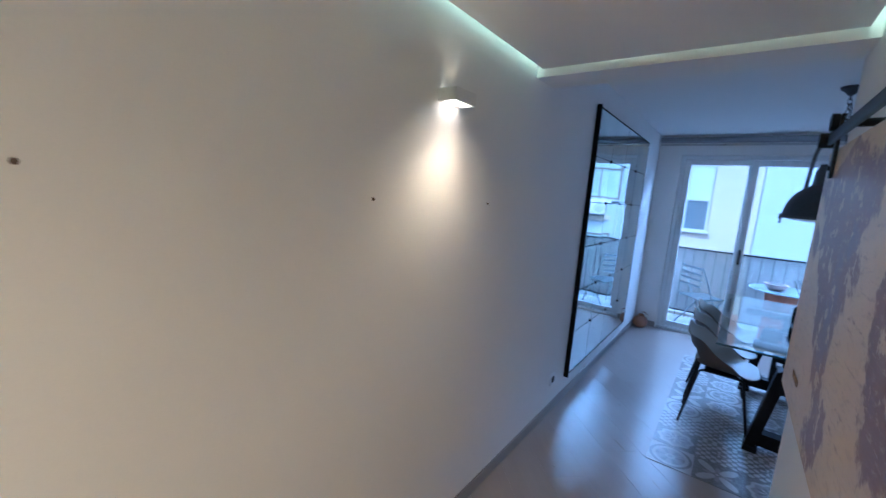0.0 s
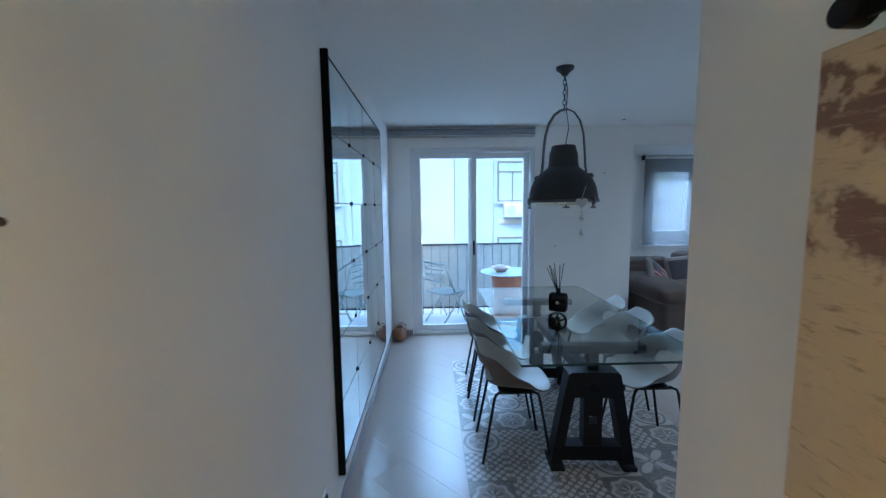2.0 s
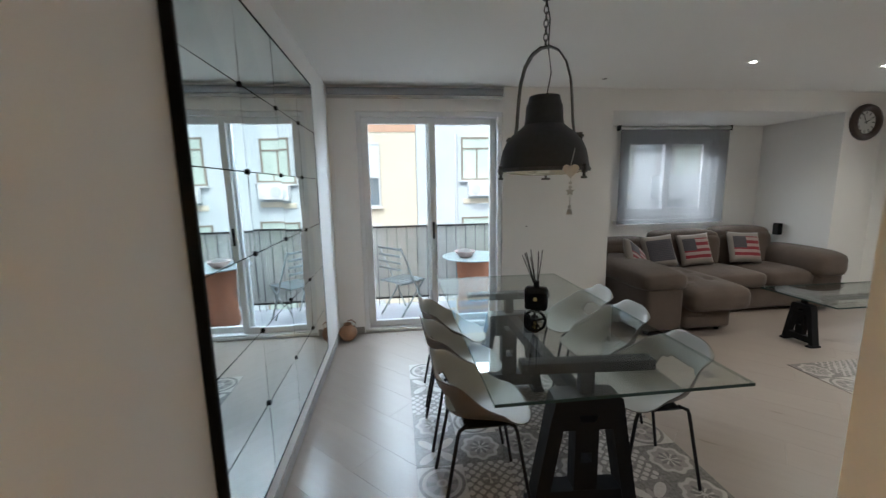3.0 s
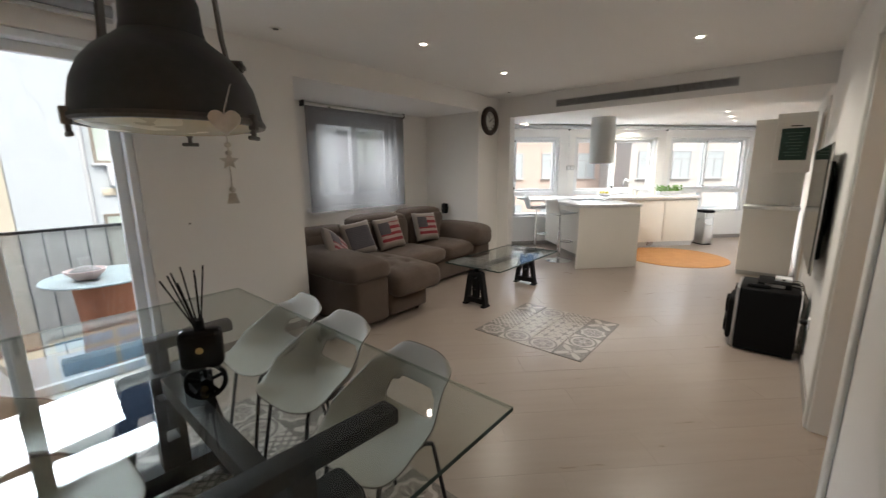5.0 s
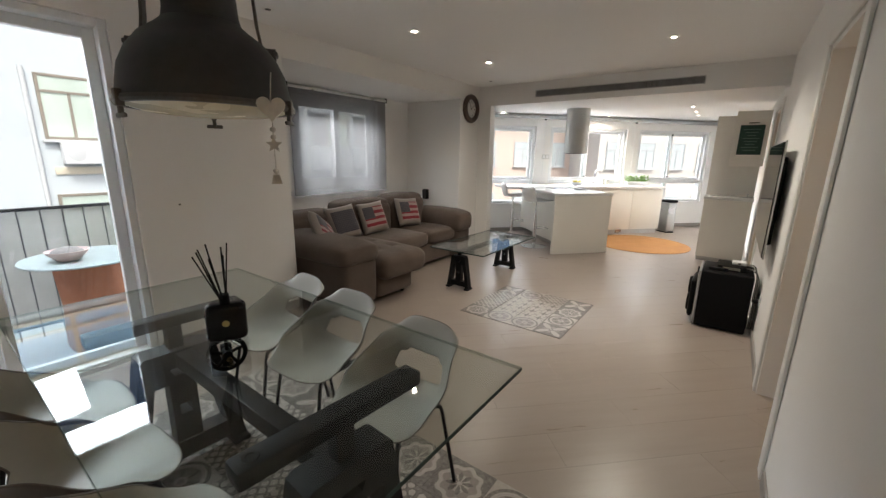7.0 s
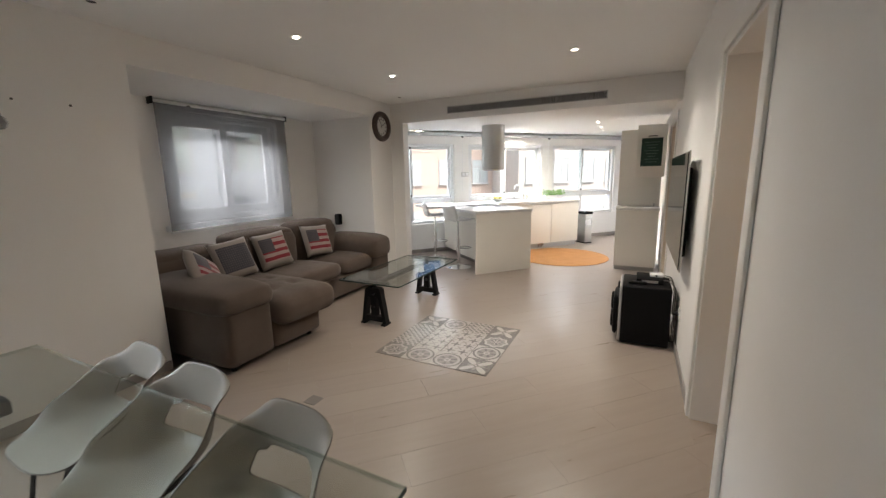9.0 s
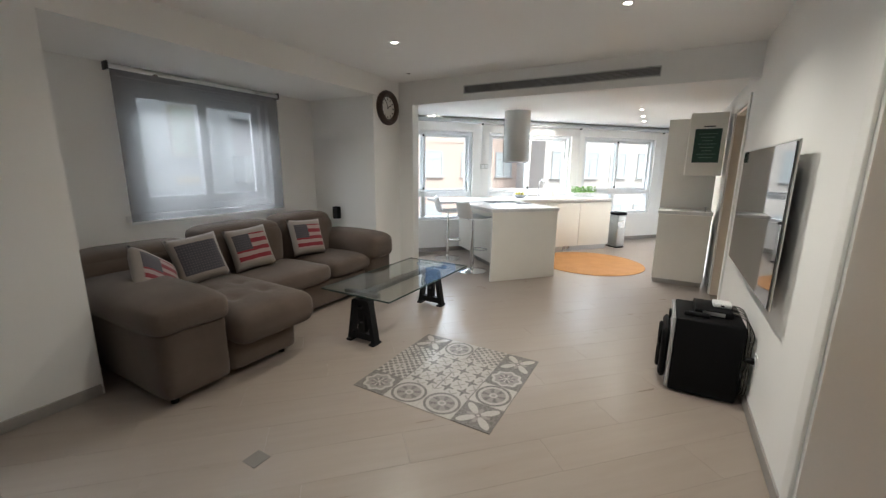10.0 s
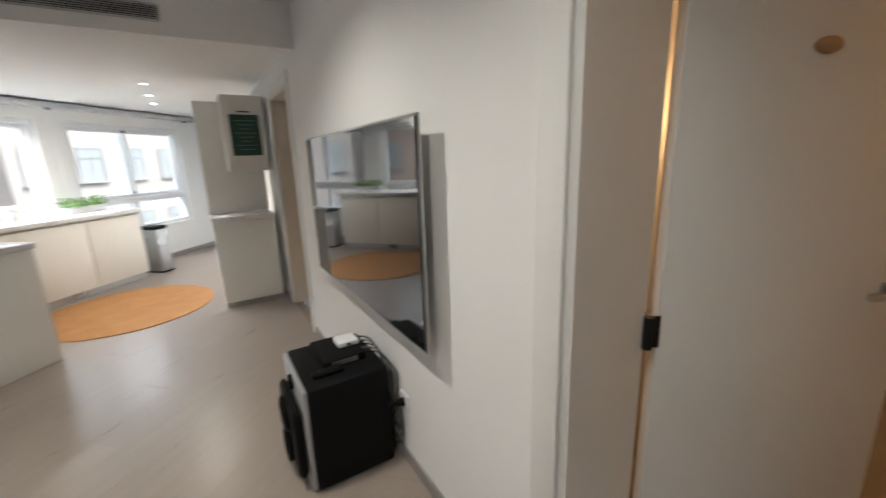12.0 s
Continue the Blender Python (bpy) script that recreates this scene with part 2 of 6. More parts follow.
def tile_pattern(name, kind):
    """Grey and cream patterned cement tile, drawn round the tile's own centre."""
    n = Nodes(name)
    v = n.coord()
    x, y, _ = n.split(v)
    jit = n.math("MULTIPLY", n.math("SUBTRACT", n.noise(v, 35, 3), 0.5), 0.10)
    p = n.math("ADD", n.math("MULTIPLY", x, 2.0), jit)
    q = n.math("ADD", n.math("MULTIPLY", y, 2.0), jit)
    r = n.math("SQRT", n.math("ADD", n.math("MULTIPLY", p, p), n.math("MULTIPLY", q, q)))
    th = n.math("ARCTAN2", q, p)
    D, M, L = (0.060, 0.049, 0.043), (0.20, 0.175, 0.157), (0.43, 0.385, 0.345)
    cos = lambda k, ph=0.0: n.math("COSINE", n.math("MULTIPLY_ADD", th, float(k), ph))
    less = lambda a, b: n.ramp(n.math("SUBTRACT", b, a), -0.02, 0.02)
    band = lambda c, w: less(n.math("ABSOLUTE", n.math("SUBTRACT", r, c)), w)
    both = lambda a, b: n.math("MULTIPLY", a, b)
    if kind == 0:
        edge = n.math("MULTIPLY_ADD", cos(8), 0.06, 0.74)
        c = n.mix(less(r, n.math("ADD", edge, 0.10)), D, L)
        c = n.mix(less(r, n.math("SUBTRACT", edge, 0.07)), c, M)
        c = n.mix(less(r, n.math("MULTIPLY_ADD", cos(8, 3.14), 0.13, 0.38)), c, D)
        c = n.mix(both(less(r, 0.40), less(0.45, cos(8))), c, L)
        c = n.mix(less(r, 0.09), c, L)
    elif kind == 1:
        c = n.mix(band(0.90, 0.07), L, D)
        c = n.mix(less(r, 0.74), c, M)
        c = n.mix(both(less(r, 0.66), both(less(0.24, r), less(0.25, cos(6)))), c, D)
        c = n.mix(band(0.17, 0.05), c, L)
        c = n.mix(band(0.70, 0.03), c, L)
    elif kind == 2:
        c = n.mix(less(r, n.math("MULTIPLY", n.math("POWER", n.math("ABSOLUTE", n.math("SINE", n.math("MULTIPLY", th, 2.0))), 2.5), 1.15)), D, L)
        c = n.mix(less(r, n.math("MULTIPLY", n.math("POWER", n.math("ABSOLUTE", cos(2)), 3.0), 0.62)), c, M)
        c = n.mix(less(r, 0.16), c, D)
        c = n.mix(less(r, 0.08), c, L)
    elif kind == 3:
        u = n.math("SUBTRACT", n.math("FRACT", n.math("MULTIPLY_ADD", p, 1.0, 4.0)), 0.5)
        w = n.math("SUBTRACT", n.math("FRACT", n.math("MULTIPLY_ADD", q, 1.0, 4.0)), 0.5)
        au, aw = n.math("ABSOLUTE", u), n.math("ABSOLUTE", w)
        c = n.mix(both(less(au, n.math("SUBTRACT", 0.12, n.math("MULTIPLY", aw, 0.22))), less(aw, 0.40)), L, D)
        c = n.mix(both(less(aw, n.math("SUBTRACT", 0.12, n.math("MULTIPLY", au, 0.22))), less(au, 0.40)), c, D)
        dg = n.math("ABSOLUTE", n.math("SUBTRACT", au, aw))
        c = n.mix(both(less(dg, 0.06), less(0.24, au)), c, M)
    else:
        sp = n.math("MULTIPLY", n.math("SINE", n.math("MULTIPLY", n.math("ADD", p, q), 7.0)), n.math("SINE", n.math("MULTIPLY", n.math("SUBTRACT", p, q), 7.0)))
        m = both(less(0.35, n.math("ABSOLUTE", sp)), less(0.42, r))
        m = n.math("MAXIMUM", m, both(less(r, 0.3), less(0.4, cos(4))))
        c = n.mix(m, D, L) if kind == 4 else n.mix(m, L, D)
    wear = n.math("ADD", n.ramp(n.noise(v, 14, 6, 0.65), 0.38, 0.72, 0.05, 0.62), n.math("MULTIPLY", n.random(), 0.12))
    n.bump(wear, 0.05, 0.001)
    return n.set(color=n.mix(wear, c, (0.30, 0.272, 0.248)), rough=0.36)


TILES = [tile_pattern("cement_tile_" + w, i) for i, w in enumerate(("rosette", "medallion", "star", "lattice", "dark_sprig", "pale_sprig"))]


# ---- mesh helpers ----
def box(bm, x0, x1, y0, y1, z0, z1, r=0.0, seg=2):
    m = Matrix.Translation(((x0 + x1) / 2, (y0 + y1) / 2, (z0 + z1) / 2)) @ Matrix.Diagonal((x1 - x0, y1 - y0, z1 - z0, 1))
    got = bmesh.ops.create_cube(bm, size=1, matrix=m)["verts"]
    if r:
        es = list({e for w in got for e in w.link_edges})
        bmesh.ops.bevel(bm, geom=es, offset=r, segments=seg, profile=0.5, affect="EDGES")
    return bm


def tube(bm, a, b, r0, r1=None, seg=10):
    a, b = Vector(a), Vector(b)
    q = (b - a).to_track_quat("Z", "Y").to_matrix().to_4x4()
    m = Matrix.Translation((a + b) / 2) @ q
    bmesh.ops.create_cone(bm, cap_ends=True, segments=seg, radius1=r0, radius2=r0 if r1 is None else r1, depth=(b - a).length, matrix=m)
    return bm


def lathe(bm, prof, seg=32, center=(0, 0, 0)):
    cx, cy, cz = center
    rings = []
    for r, z in prof:
        rings.append([bm.verts.new((cx + max(r, 0.0005) * math.cos(6.28318 * i / seg), cy + max(r, 0.0005) * math.sin(6.28318 * i / seg), cz + z)) for i in range(seg)])
    for p, q in zip(rings, rings[1:]):
        for i in range(seg):
            j = (i + 1) % seg
            bm.faces.new((p[i], p[j], q[j], q[i]))
    return bm


def prism(bm, pts, axis, lo, hi):
    """A flat outline pushed out along an axis (0, 1 or 2)."""
    def at(p, w):
        c = list(p)
        c.insert(axis, w)
        return c
    a = [bm.verts.new(at(p, lo)) for p in pts]
    b = [bm.verts.new(at(p, hi)) for p in pts]
    bm.faces.new(a)
    bm.faces.new(b[::-1])
    for i in range(len(pts)):
        j = (i + 1) % len(pts)
        bm.faces.new((a[j], a[i], b[i], b[j]))
    bmesh.ops.recalc_face_normals(bm, faces=bm.faces)
    return bm


def sweep(bm, pts, r, seg=8):
    """A round bar along a bent line."""
    pts = [Vector(p) for p in pts]
    rings = []
    for i, p in enumerate(pts):
        d = (pts[min(i + 1, len(pts) - 1)] - pts[max(i - 1, 0)]).normalized()
        q = d.to_track_quat("Z", "Y").to_matrix()
        rings.append([bm.verts.new(p + q @ Vector((r * math.cos(6.28318 * k / seg), r * math.sin(6.28318 * k / seg), 0))) for k in range(seg)])
    for p, q in zip(rings, rings[1:]):
        for k in range(seg):
            bm.faces.new((p[k], p[(k + 1) % seg], q[(k + 1) % seg], q[k]))
    bm.faces.new(rings[0][::-1])
    bm.faces.new(rings[-1])
    return bm


def B():
    return bmesh.new()


def mesh_of(name, bm, material, smooth=None):
    me = bpy.data.meshes.new(name)
    bmesh.ops.recalc_face_normals(bm, faces=bm.faces)
    bm.to_mesh(me)
    bm.free()
    me.materials.append(material)
    if smooth is not None:
        me.set_sharp_from_angle(angle=radians(smooth))
        me.polygons.foreach_set("use_smooth", [True] * len(me.polygons))
    return me


def part(name, bm, material, parent=None, label="", smooth=35):
    ob = new(name, mesh_of(name, bm, material, smooth))
    ob.parent = parent
    return tagged(ob, label)


def thing(name, label, category, m=None, group="", kind=""):
    e = new(name)
    e.empty_display_size = 0.1
    if m is not None:
        e.matrix_world = m
    return tagged(e, label, category, group, kind)


def structure(name, bm, material, label="", category="", m=None, smooth=None):
    ob = new(name, mesh_of(name, bm, material, smooth))
    if m is not None:
        ob.matrix_world = m
    return tagged(ob, label, category, kind="structure")


def slab(bm, a, z, t, holes, swap=False):
    """A wall from a[0] to a[1], z[0] to z[1], thickness t = (lo, hi), with openings (a0, a1, z0, z1). swap: it runs along y."""
    As = sorted({a[0], a[1], *[h for o in holes for h in o[:2]]})
    Zs = sorted({z[0], z[1], *[h for o in holes for h in o[2:]]})
    solid = lambda i, j: 0 <= i < len(As) - 1 and 0 <= j < len(Zs) - 1 and not any(o[0] < (As[i] + As[i + 1]) / 2 < o[1] and o[2] < (Zs[j] + Zs[j + 1]) / 2 < o[3] for o in holes)
    P = (lambda p, q, w: (q, p, w)) if swap else (lambda p, q, w: (p, q, w))
    quad = lambda *c: bm.faces.new([bm.verts.new(P(*k)) for k in c])
    for i in range(len(As) - 1):
        for j in range(len(Zs) - 1):
            if not solid(i, j):
                continue
            a0, a1, z0, z1 = As[i], As[i + 1], Zs[j], Zs[j + 1]
            for w in t:
                quad((a0, w, z0), (a1, w, z0), (a1, w, z1), (a0, w, z1))
            if not solid(i - 1, j):
                quad((a0, t[0], z0), (a0, t[1], z0), (a0, t[1], z1), (a0, t[0], z1))
            if not solid(i + 1, j):
                quad((a1, t[0], z0), (a1, t[1], z0), (a1, t[1], z1), (a1, t[0], z1))
            if not solid(i, j - 1):
                quad((a0, t[0], z0), (a1, t[0], z0), (a1, t[1], z0), (a0, t[1], z0))
            if not solid(i, j + 1):
                quad((a0, t[0], z1), (a1, t[0], z1), (a1, t[1], z1), (a0, t[1], z1))
    bmesh.ops.remove_doubles(bm, verts=bm.verts, dist=0.0005)
    return bm


# ---- the rooms ----
YT, YB, XB, HC, HK = 2.385, 5.88, 5.556, 2.42, 2.22
structure("wall_west", slab(B(), (-1.6, YB), (0, 2.6), (-0.745, -0.545), [], True), WALL, "matt white painted plaster wall of hall and dining room", "wall")
structure("wall_hall_east", slab(B(), (-1.6, YT), (0, 2.6), (0.65, 0.77), [], True), WALL, "white painted plaster wall of the hall", "wall")
structure("wall_hall_south", slab(B(), (-0.745, 0.77), (0, 2.6), (-1.75, -1.6), []), WALL, "plain white wall closing the hall", "wall")
structure("wall_south", slab(B(), (0.77, 12.2), (0, 2.6), (YT - 0.12, YT), [(2.41, 3.20, 0, 2.0), (5.93, 6.73, 0, 2.0)]), WALL, "white painted wall with two doorways and a television", "wall")
structure("wall_north", slab(B(), (-0.745, 2.29), (0, 2.6), (YB, YB + 0.24), [(-0.29, 1.14, 0.0, 2.19)]), WALL, "white painted wall with balcony doors", "wall")
structure("wall_niche_west", slab(B(), (YB + 0.24, 6.93), (0, 2.6), (2.09, 2.29), [], True), WALL, "white side wall of the sofa niche", "wall")
structure("wall_niche_north", slab(B(), (2.09, 5.26), (0, 2.6), (6.93, 7.15), [(3.03, 4.43, 0.98, 2.12)]), WALL, "white window wall behind the sofa", "wall")
structure("wall_niche_east", slab(B(), (6.2, 6.93), (0, 2.6), (5.06, 5.30), [], True), WALL, "white side wall of the niche with a small loudspeaker", "wall")
structure("column", box(B(), 5.06, XB, 5.94, 6.2, 0, 2.6), WALL, "white plastered column beside the kitchen opening", "column")
structure("pier", box(B(), XB, XB + 0.13, 5.738, 7.6, 0, 2.6), WALL, "white plastered pier of the kitchen opening", "column")
structure("niche_header", box(B(), 2.29, 5.06, YB + 0.02, YB + 0.16, 2.205, HC), WALL, "white painted downstand over the sofa niche", "beam")
structure("kitchen_beam", box(B(), XB, XB + 0.13, YT, 5.738, 2.15, 2.6), WALL, "white painted beam over the kitchen opening", "beam")
structure("hall_beam", box(B(), -0.545, 0.65, 2.17, YT, 2.150, 2.6), WALL, "white painted beam at the end of the hall", "beam")
structure("ceiling", box(B(), -0.745, XB, YT, 6.1, HC, HC + 0.1), CEIL, "matt white ceiling of the living room", "ceiling")
structure("ceiling_niche", box(B(), 2.29, 5.06, YB + 0.16, 6.93, 2.205, 2.36), CEIL, "lower white ceiling over the sofa", "ceiling")
bm = B()
box(bm, -0.512, 0.617, -1.6, 2.160, 2.185, 2.215)
box(bm, -0.545, 0.65, -1.6, 2.17, 2.33, 2.45)
structure("ceiling_hall", bm, CEIL, "white hall ceiling panel with a light gap round its edge", "ceiling")
bm = B()
prism(bm, [(XB + 0.13, 2.26), (12.3, 2.26), (12.3, 2.6), (5.686, 7.9)], 2, HK, HK + 0.12)
structure("ceiling_kitchen", bm, CEIL, "white kitchen ceiling with small recessed lamps", "ceiling")
# light strip in the hall's ceiling gap
LED = glow("led_strip", (0.95, 0.92, 0.42), 1.7)
for nm, dims in (("led_strip", (-0.535, -0.515, -1.5, 2.13, 2.262, 2.272)), ("led_strip", (-0.50, 0.61, 2.145, 2.16, 2.262, 2.272)), ("led_strip", (0.615, 0.635, -1.5, 2.13, 2.262, 2.272))):
    tagged(part(nm, box(B(), *dims), LED), "glowing greenish white light strip in the ceiling gap", "light strip", kind="structure")
# the room behind the open door
structure("wall_bedroom", slab(B(), (2.0, 4.8), (0, 2.5), (-0.35, -0.2), []), WALL, "far wall of the lamplit room behind the door", "wall")
structure("wall_bedroom_west", slab(B(), (-0.2, YT - 0.12), (0, 2.5), (1.9, 2.0), [], True), WALL, "side wall of the lamplit room", "wall")
structure("wall_bedroom_east", slab(B(), (-0.2, YT - 0.12), (0, 2.5), (4.8, 4.9), [], True), WALL, "side wall of the lamplit room", "wall")
structure("ceiling_bedroom", box(B(), 1.9, 4.9, -0.35, YT - 0.12, 2.5, 2.56), CEIL, "ceiling of the lamplit room", "ceiling")
structure("floor_bedroom", box(B(), 1.9, 4.9, -0.35, YT - 0.12, -0.06, -0.002), GROUT, "floor of the lamplit room", "floor")
structure("wall_kitchen_door_back", slab(B(), (5.6, 7.1), (0, 2.4), (1.9, 2.0), []), WALL, "wall behind the kitchen door", "wall")
# kitchen facade, turned against the living room
FV = 9.39
WINS = ((0.50, 1.80), (2.10, 3.78), (4.06, 5.78))
structure("wall_kitchen_facade", slab(B(), (-1.2, 7.4), (0, 2.5), (FV, FV + 0.22), [(a, b, 0.54, 2.0) for a, b in WINS]), WALL, "white window wall of the kitchen, turned to the room", "wall", KIT)
structure("wall_kitchen_north", box(B(), 5.5, 6.6, 7.25, 7.4, 0, 2.5), WALL, "white wall closing the kitchen corner", "wall")


def skirting(x0, y0, x1, y1, t=0.012, h=0.07):
    """Skirting board along a wall line; the room lies on the left of the direction."""
    d = Vector((x1 - x0, y1 - y0, 0))
    L = d.length
    ob = structure("baseboard", box(B(), 0, L, 0.0, t, 0.0, h, 0.003, 1), BASEB, "grey wood-look skirting tile along the wall", "skirting")
    ob.matrix_world = Matrix.Translation((x0, y0, 0)) @ Matrix.Rotation(math.atan2(d.y, d.x), 4, "Z")


for seg in ((-0.545, 5.87, -0.545, -1.6), (0.65, -1.6, 0.65, 2.37), (0.66, YT, 2.30, YT), (3.32, YT, 5.82, YT), (6.84, YT, 6.95, YT), (-0.30, YB, -0.53, YB), (2.28, YB, 1.16, YB), (5.06, 6.92, 5.06, 5.95)):
    x0, y0, x1, y1 = seg
    skirting(x0, y0, x1, y1)
kb = box(B(), -0.6, 2.0, FV - 0.012, FV, 0.0, 0.07, 0.003, 1)
structure("baseboard", kb, BASEB, "grey skirting tile under the kitchen windows", "skirting", KIT)
kb = box(B(), 4.3, 7.0, FV - 0.012, FV, 0.0, 0.07, 0.003, 1)
structure("baseboard", kb, BASEB, "grey skirting tile under the kitchen windows", "skirting", KIT)


# ---- doors and windows ----
def ring(bm, a0, a1, z0, z1, w, y0, y1, r=0.004):
    """A rectangular frame of bars of width w in the plane of a and z."""
    box(bm, a0, a0 + w, y0, y1, z0, z1, r, 1)
    box(bm, a1 - w, a1, y0, y1, z0, z1, r, 1)
    box(bm, a0 + w, a1 - w, y0, y1, z0, z0 + w, r, 1)
    box(bm, a0 + w, a1 - w, y0, y1, z1 - w, z1, r, 1)
    return bm


def glass_pane(parent, a0, a1, z0, z1, y):
    g = part("pane", box(B(), a0, a1, y - 0.004, y + 0.004, z0, z1), GLASS, parent)
    g.visible_shadow = False
    return g


bd = thing("balcony_door", "white framed sliding glass balcony door, closed", "glass door", Matrix.Translation((0, YB, 0)), kind="structure")
part("frame", ring(B(), -0.288, 1.138, 0.002, 2.188, 0.045, 0.02, 0.16), PVC, bd)
for a0, a1, y in ((-0.243, 0.47, 0.045), (0.38, 1.093, 0.095)):
    s = part("sash", ring(B(), a0, a1, 0.05, 2.14, 0.062, y, y + 0.042), PVC, bd)
    glass_pane(s, a0 + 0.062, a1 - 0.062, 0.112, 2.078, y + 0.02)
part("handle", box(B(), 0.425, 0.447, 0.018, 0.044, 0.95, 1.12, 0.006), IRON, bd, "dark pull handle")
part("threshold", box(B(), -0.288, 1.138, 0.0, 0.02, 0.0, 0.03, 0.004), STEEL, bd)
rb = thing("roller_blind", "grey roller blind rolled up above the balcony door", "roller blind", Matrix.Translation((0, YB, 0)))
part("fabric_roll", tube(B(), (-0.53, -0.055, 2.355), (1.12, -0.055, 2.355), 0.034, seg=20), plain("grey_blind_cloth", (0.30, 0.31, 0.33), 0.8), rb)
part("bottom_bar", box(B(), -0.53, 1.12, -0.06, -0.045, 2.29, 2.315, 0.004), STEEL, rb)
for x in (-0.535, 1.125):
    part("bracket", box(B(), x - 0.006, x + 0.006, -0.1, -0.001, 2.31, 2.40, 0.003), PVC, rb)
part("pull_chain", tube(B(), (-0.50, -0.02, 2.32), (-0.50, -0.02, 1.15), 0.0025, seg=6), PVC, rb)

nw = thing("niche_window", "white two-sash window behind a roller blind", "window", Matrix.Translation((0, 6.93, 0)), kind="structure")
part("frame", ring(B(), 3.032, 4.428, 0.982, 2.118, 0.06, 0.05, 0.14), PVC, nw)
for a0, a1 in ((3.092, 3.77), (3.69, 4.368)):
    s = part("sash", ring(B(), a0, a1, 1.042, 2.058, 0.085, 0.055 if a0 < 3.5 else 0.10, 0.095 if a0 < 3.5 else 0.135), PVC, nw)
    glass_pane(s, a0 + 0.085, a1 - 0.085, 1.127, 1.973, 0.075 if a0 < 3.5 else 0.118)
part("sill", box(B(), 2.95, 4.52, -0.03, 0.05, 0.925, 0.98, 0.006), PVC, nw)
bl = thing("roller_blind", "grey translucent roller blind drawn down over the window", "roller blind", Matrix.Translation((0, 6.86, 0)))
part("fabric", box(B(), 2.965, 4.50, -0.001, 0.001, 0.925, 2.165), ROLLER, bl)
part("bottom_bar", box(B(), 2.96, 4.505, -0.008, 0.008, 0.902, 0.928, 0.004), PVC, bl, "pale bottom bar")
part("top_tube", tube(B(), (2.955, 0.012, 2.172), (4.51, 0.012, 2.172), 0.024, seg=16), STEEL, bl)
for x in (2.95, 4.515):
    part("bracket", box(B(), x - 0.006, x + 0.006, -0.02, 0.068, 2.14, 2.204, 0.003), IRON, bl)

for i, (a, b) in enumerate(WINS):
    w = thing("window_%d" % (i + 1), "white kitchen window with two sliding sashes and low panes", "window", KIT @ Matrix.Translation((0, FV, 0)), kind="structure")
    part("frame", ring(B(), a + 0.002, b - 0.002, 0.542, 1.998, 0.05, 0.04, 0.16), PVC, w)
    part("transom", box(B(), a + 0.052, b - 0.052, 0.045, 0.155, 0.93, 1.01, 0.004), PVC, w)
    mid = (0.95, 2.92, 4.88)[i]
    part("low_mullion", box(B(), mid - 0.035, mid + 0.035, 0.05, 0.15, 0.592, 0.93, 0.004), PVC, w)
    glass_pane(w, a + 0.052, mid - 0.035, 0.592, 0.93, 0.10)
    glass_pane(w, mid + 0.035, b - 0.052, 0.592, 0.93, 0.10)
    for a0, a1, y in ((a + 0.052, mid + 0.04, 0.055), (mid - 0.04, b - 0.052, 0.10)):
        s = part("sash", ring(B(), a0, a1, 1.012, 1.946, 0.042, y, y + 0.04), PVC, w)
        glass_pane(s, a0 + 0.042, a1 - 0.042, 1.054, 1.904, y + 0.02)
    for z in (1.07, 1.92):
        part("latch", box(B(), mid - 0.012, mid + 0.012, 0.03, 0.056, z - 0.018, z + 0.018, 0.004), IRON, w, "small black latch")
kr = thing("roller_cassette", "grey roller blind cassette along the kitchen ceiling", "roller blind", KIT @ Matrix.Translation((0, FV, 0)))
part("cassette", box(B(), -0.2, 6.1, -0.10, -0.002, 2.135, 2.195, 0.012), plain("grey_cassette", (0.52, 0.53, 0.54), 0.6), kr)
for u in (1.95, 3.92, 5.9):
    part("chain", tube(B(), (u, -0.05, 2.14), (u, -0.05, 1.1), 0.003, seg=6), PVC, kr)
    part("chain_wheel", tube(B(), (u - 0.012, -0.05, 2.13), (u + 0.012, -0.05, 2.13), 0.022, seg=14), IRON, kr)


def doorway(x0, x1, name, label, mat, inner, deep=0.20):
    d = thing(name, label, "door frame", kind="structure")
    for s in (0, 1):
        xs = (x0 - 0.085, x0 - 0.002) if s == 0 else (x1 + 0.002, x1 + 0.085)
        part("casing", box(B(), *xs, YT + 0.001, YT + 0.016, 0.0, 2.085, 0.004), mat, d)
    part("casing_head", box(B(), x0 - 0.002, x1 + 0.002, YT + 0.001, YT + 0.016, 2.002, 2.085, 0.004), mat, d)
    for x in ((x0, x0 + 0.02), (x1 - 0.02, x1)):
        part("jamb", box(B(), *x, YT - deep, YT - 0.001, 0.0, 1.999), inner, d)
    part("head", box(B(), x0 + 0.02, x1 - 0.02, YT - deep, YT - 0.001, 1.979, 1.999), inner, d)
    return d


def lever(parent, x, y, z, side):
    h = part("door_handle", box(B(), x - 0.025, x + 0.025, y, y + 0.008 * side, z - 0.025, z + 0.025, 0.003) if side > 0 else box(B(), x - 0.025, x + 0.025, y + 0.008 * side, y, z - 0.025, z + 0.025, 0.003), STEEL, parent, "brushed steel lever handle")
    part("lever", box(B(), x - 0.012, x + 0.11, min(y + 0.035 * side, y + 0.05 * side), max(y + 0.035 * side, y + 0.05 * side), z - 0.01, z + 0.01, 0.004), STEEL, h)
    part("spindle", tube(B(), (x, y, z), (x, y + 0.05 * side, z), 0.009), STEEL, h)


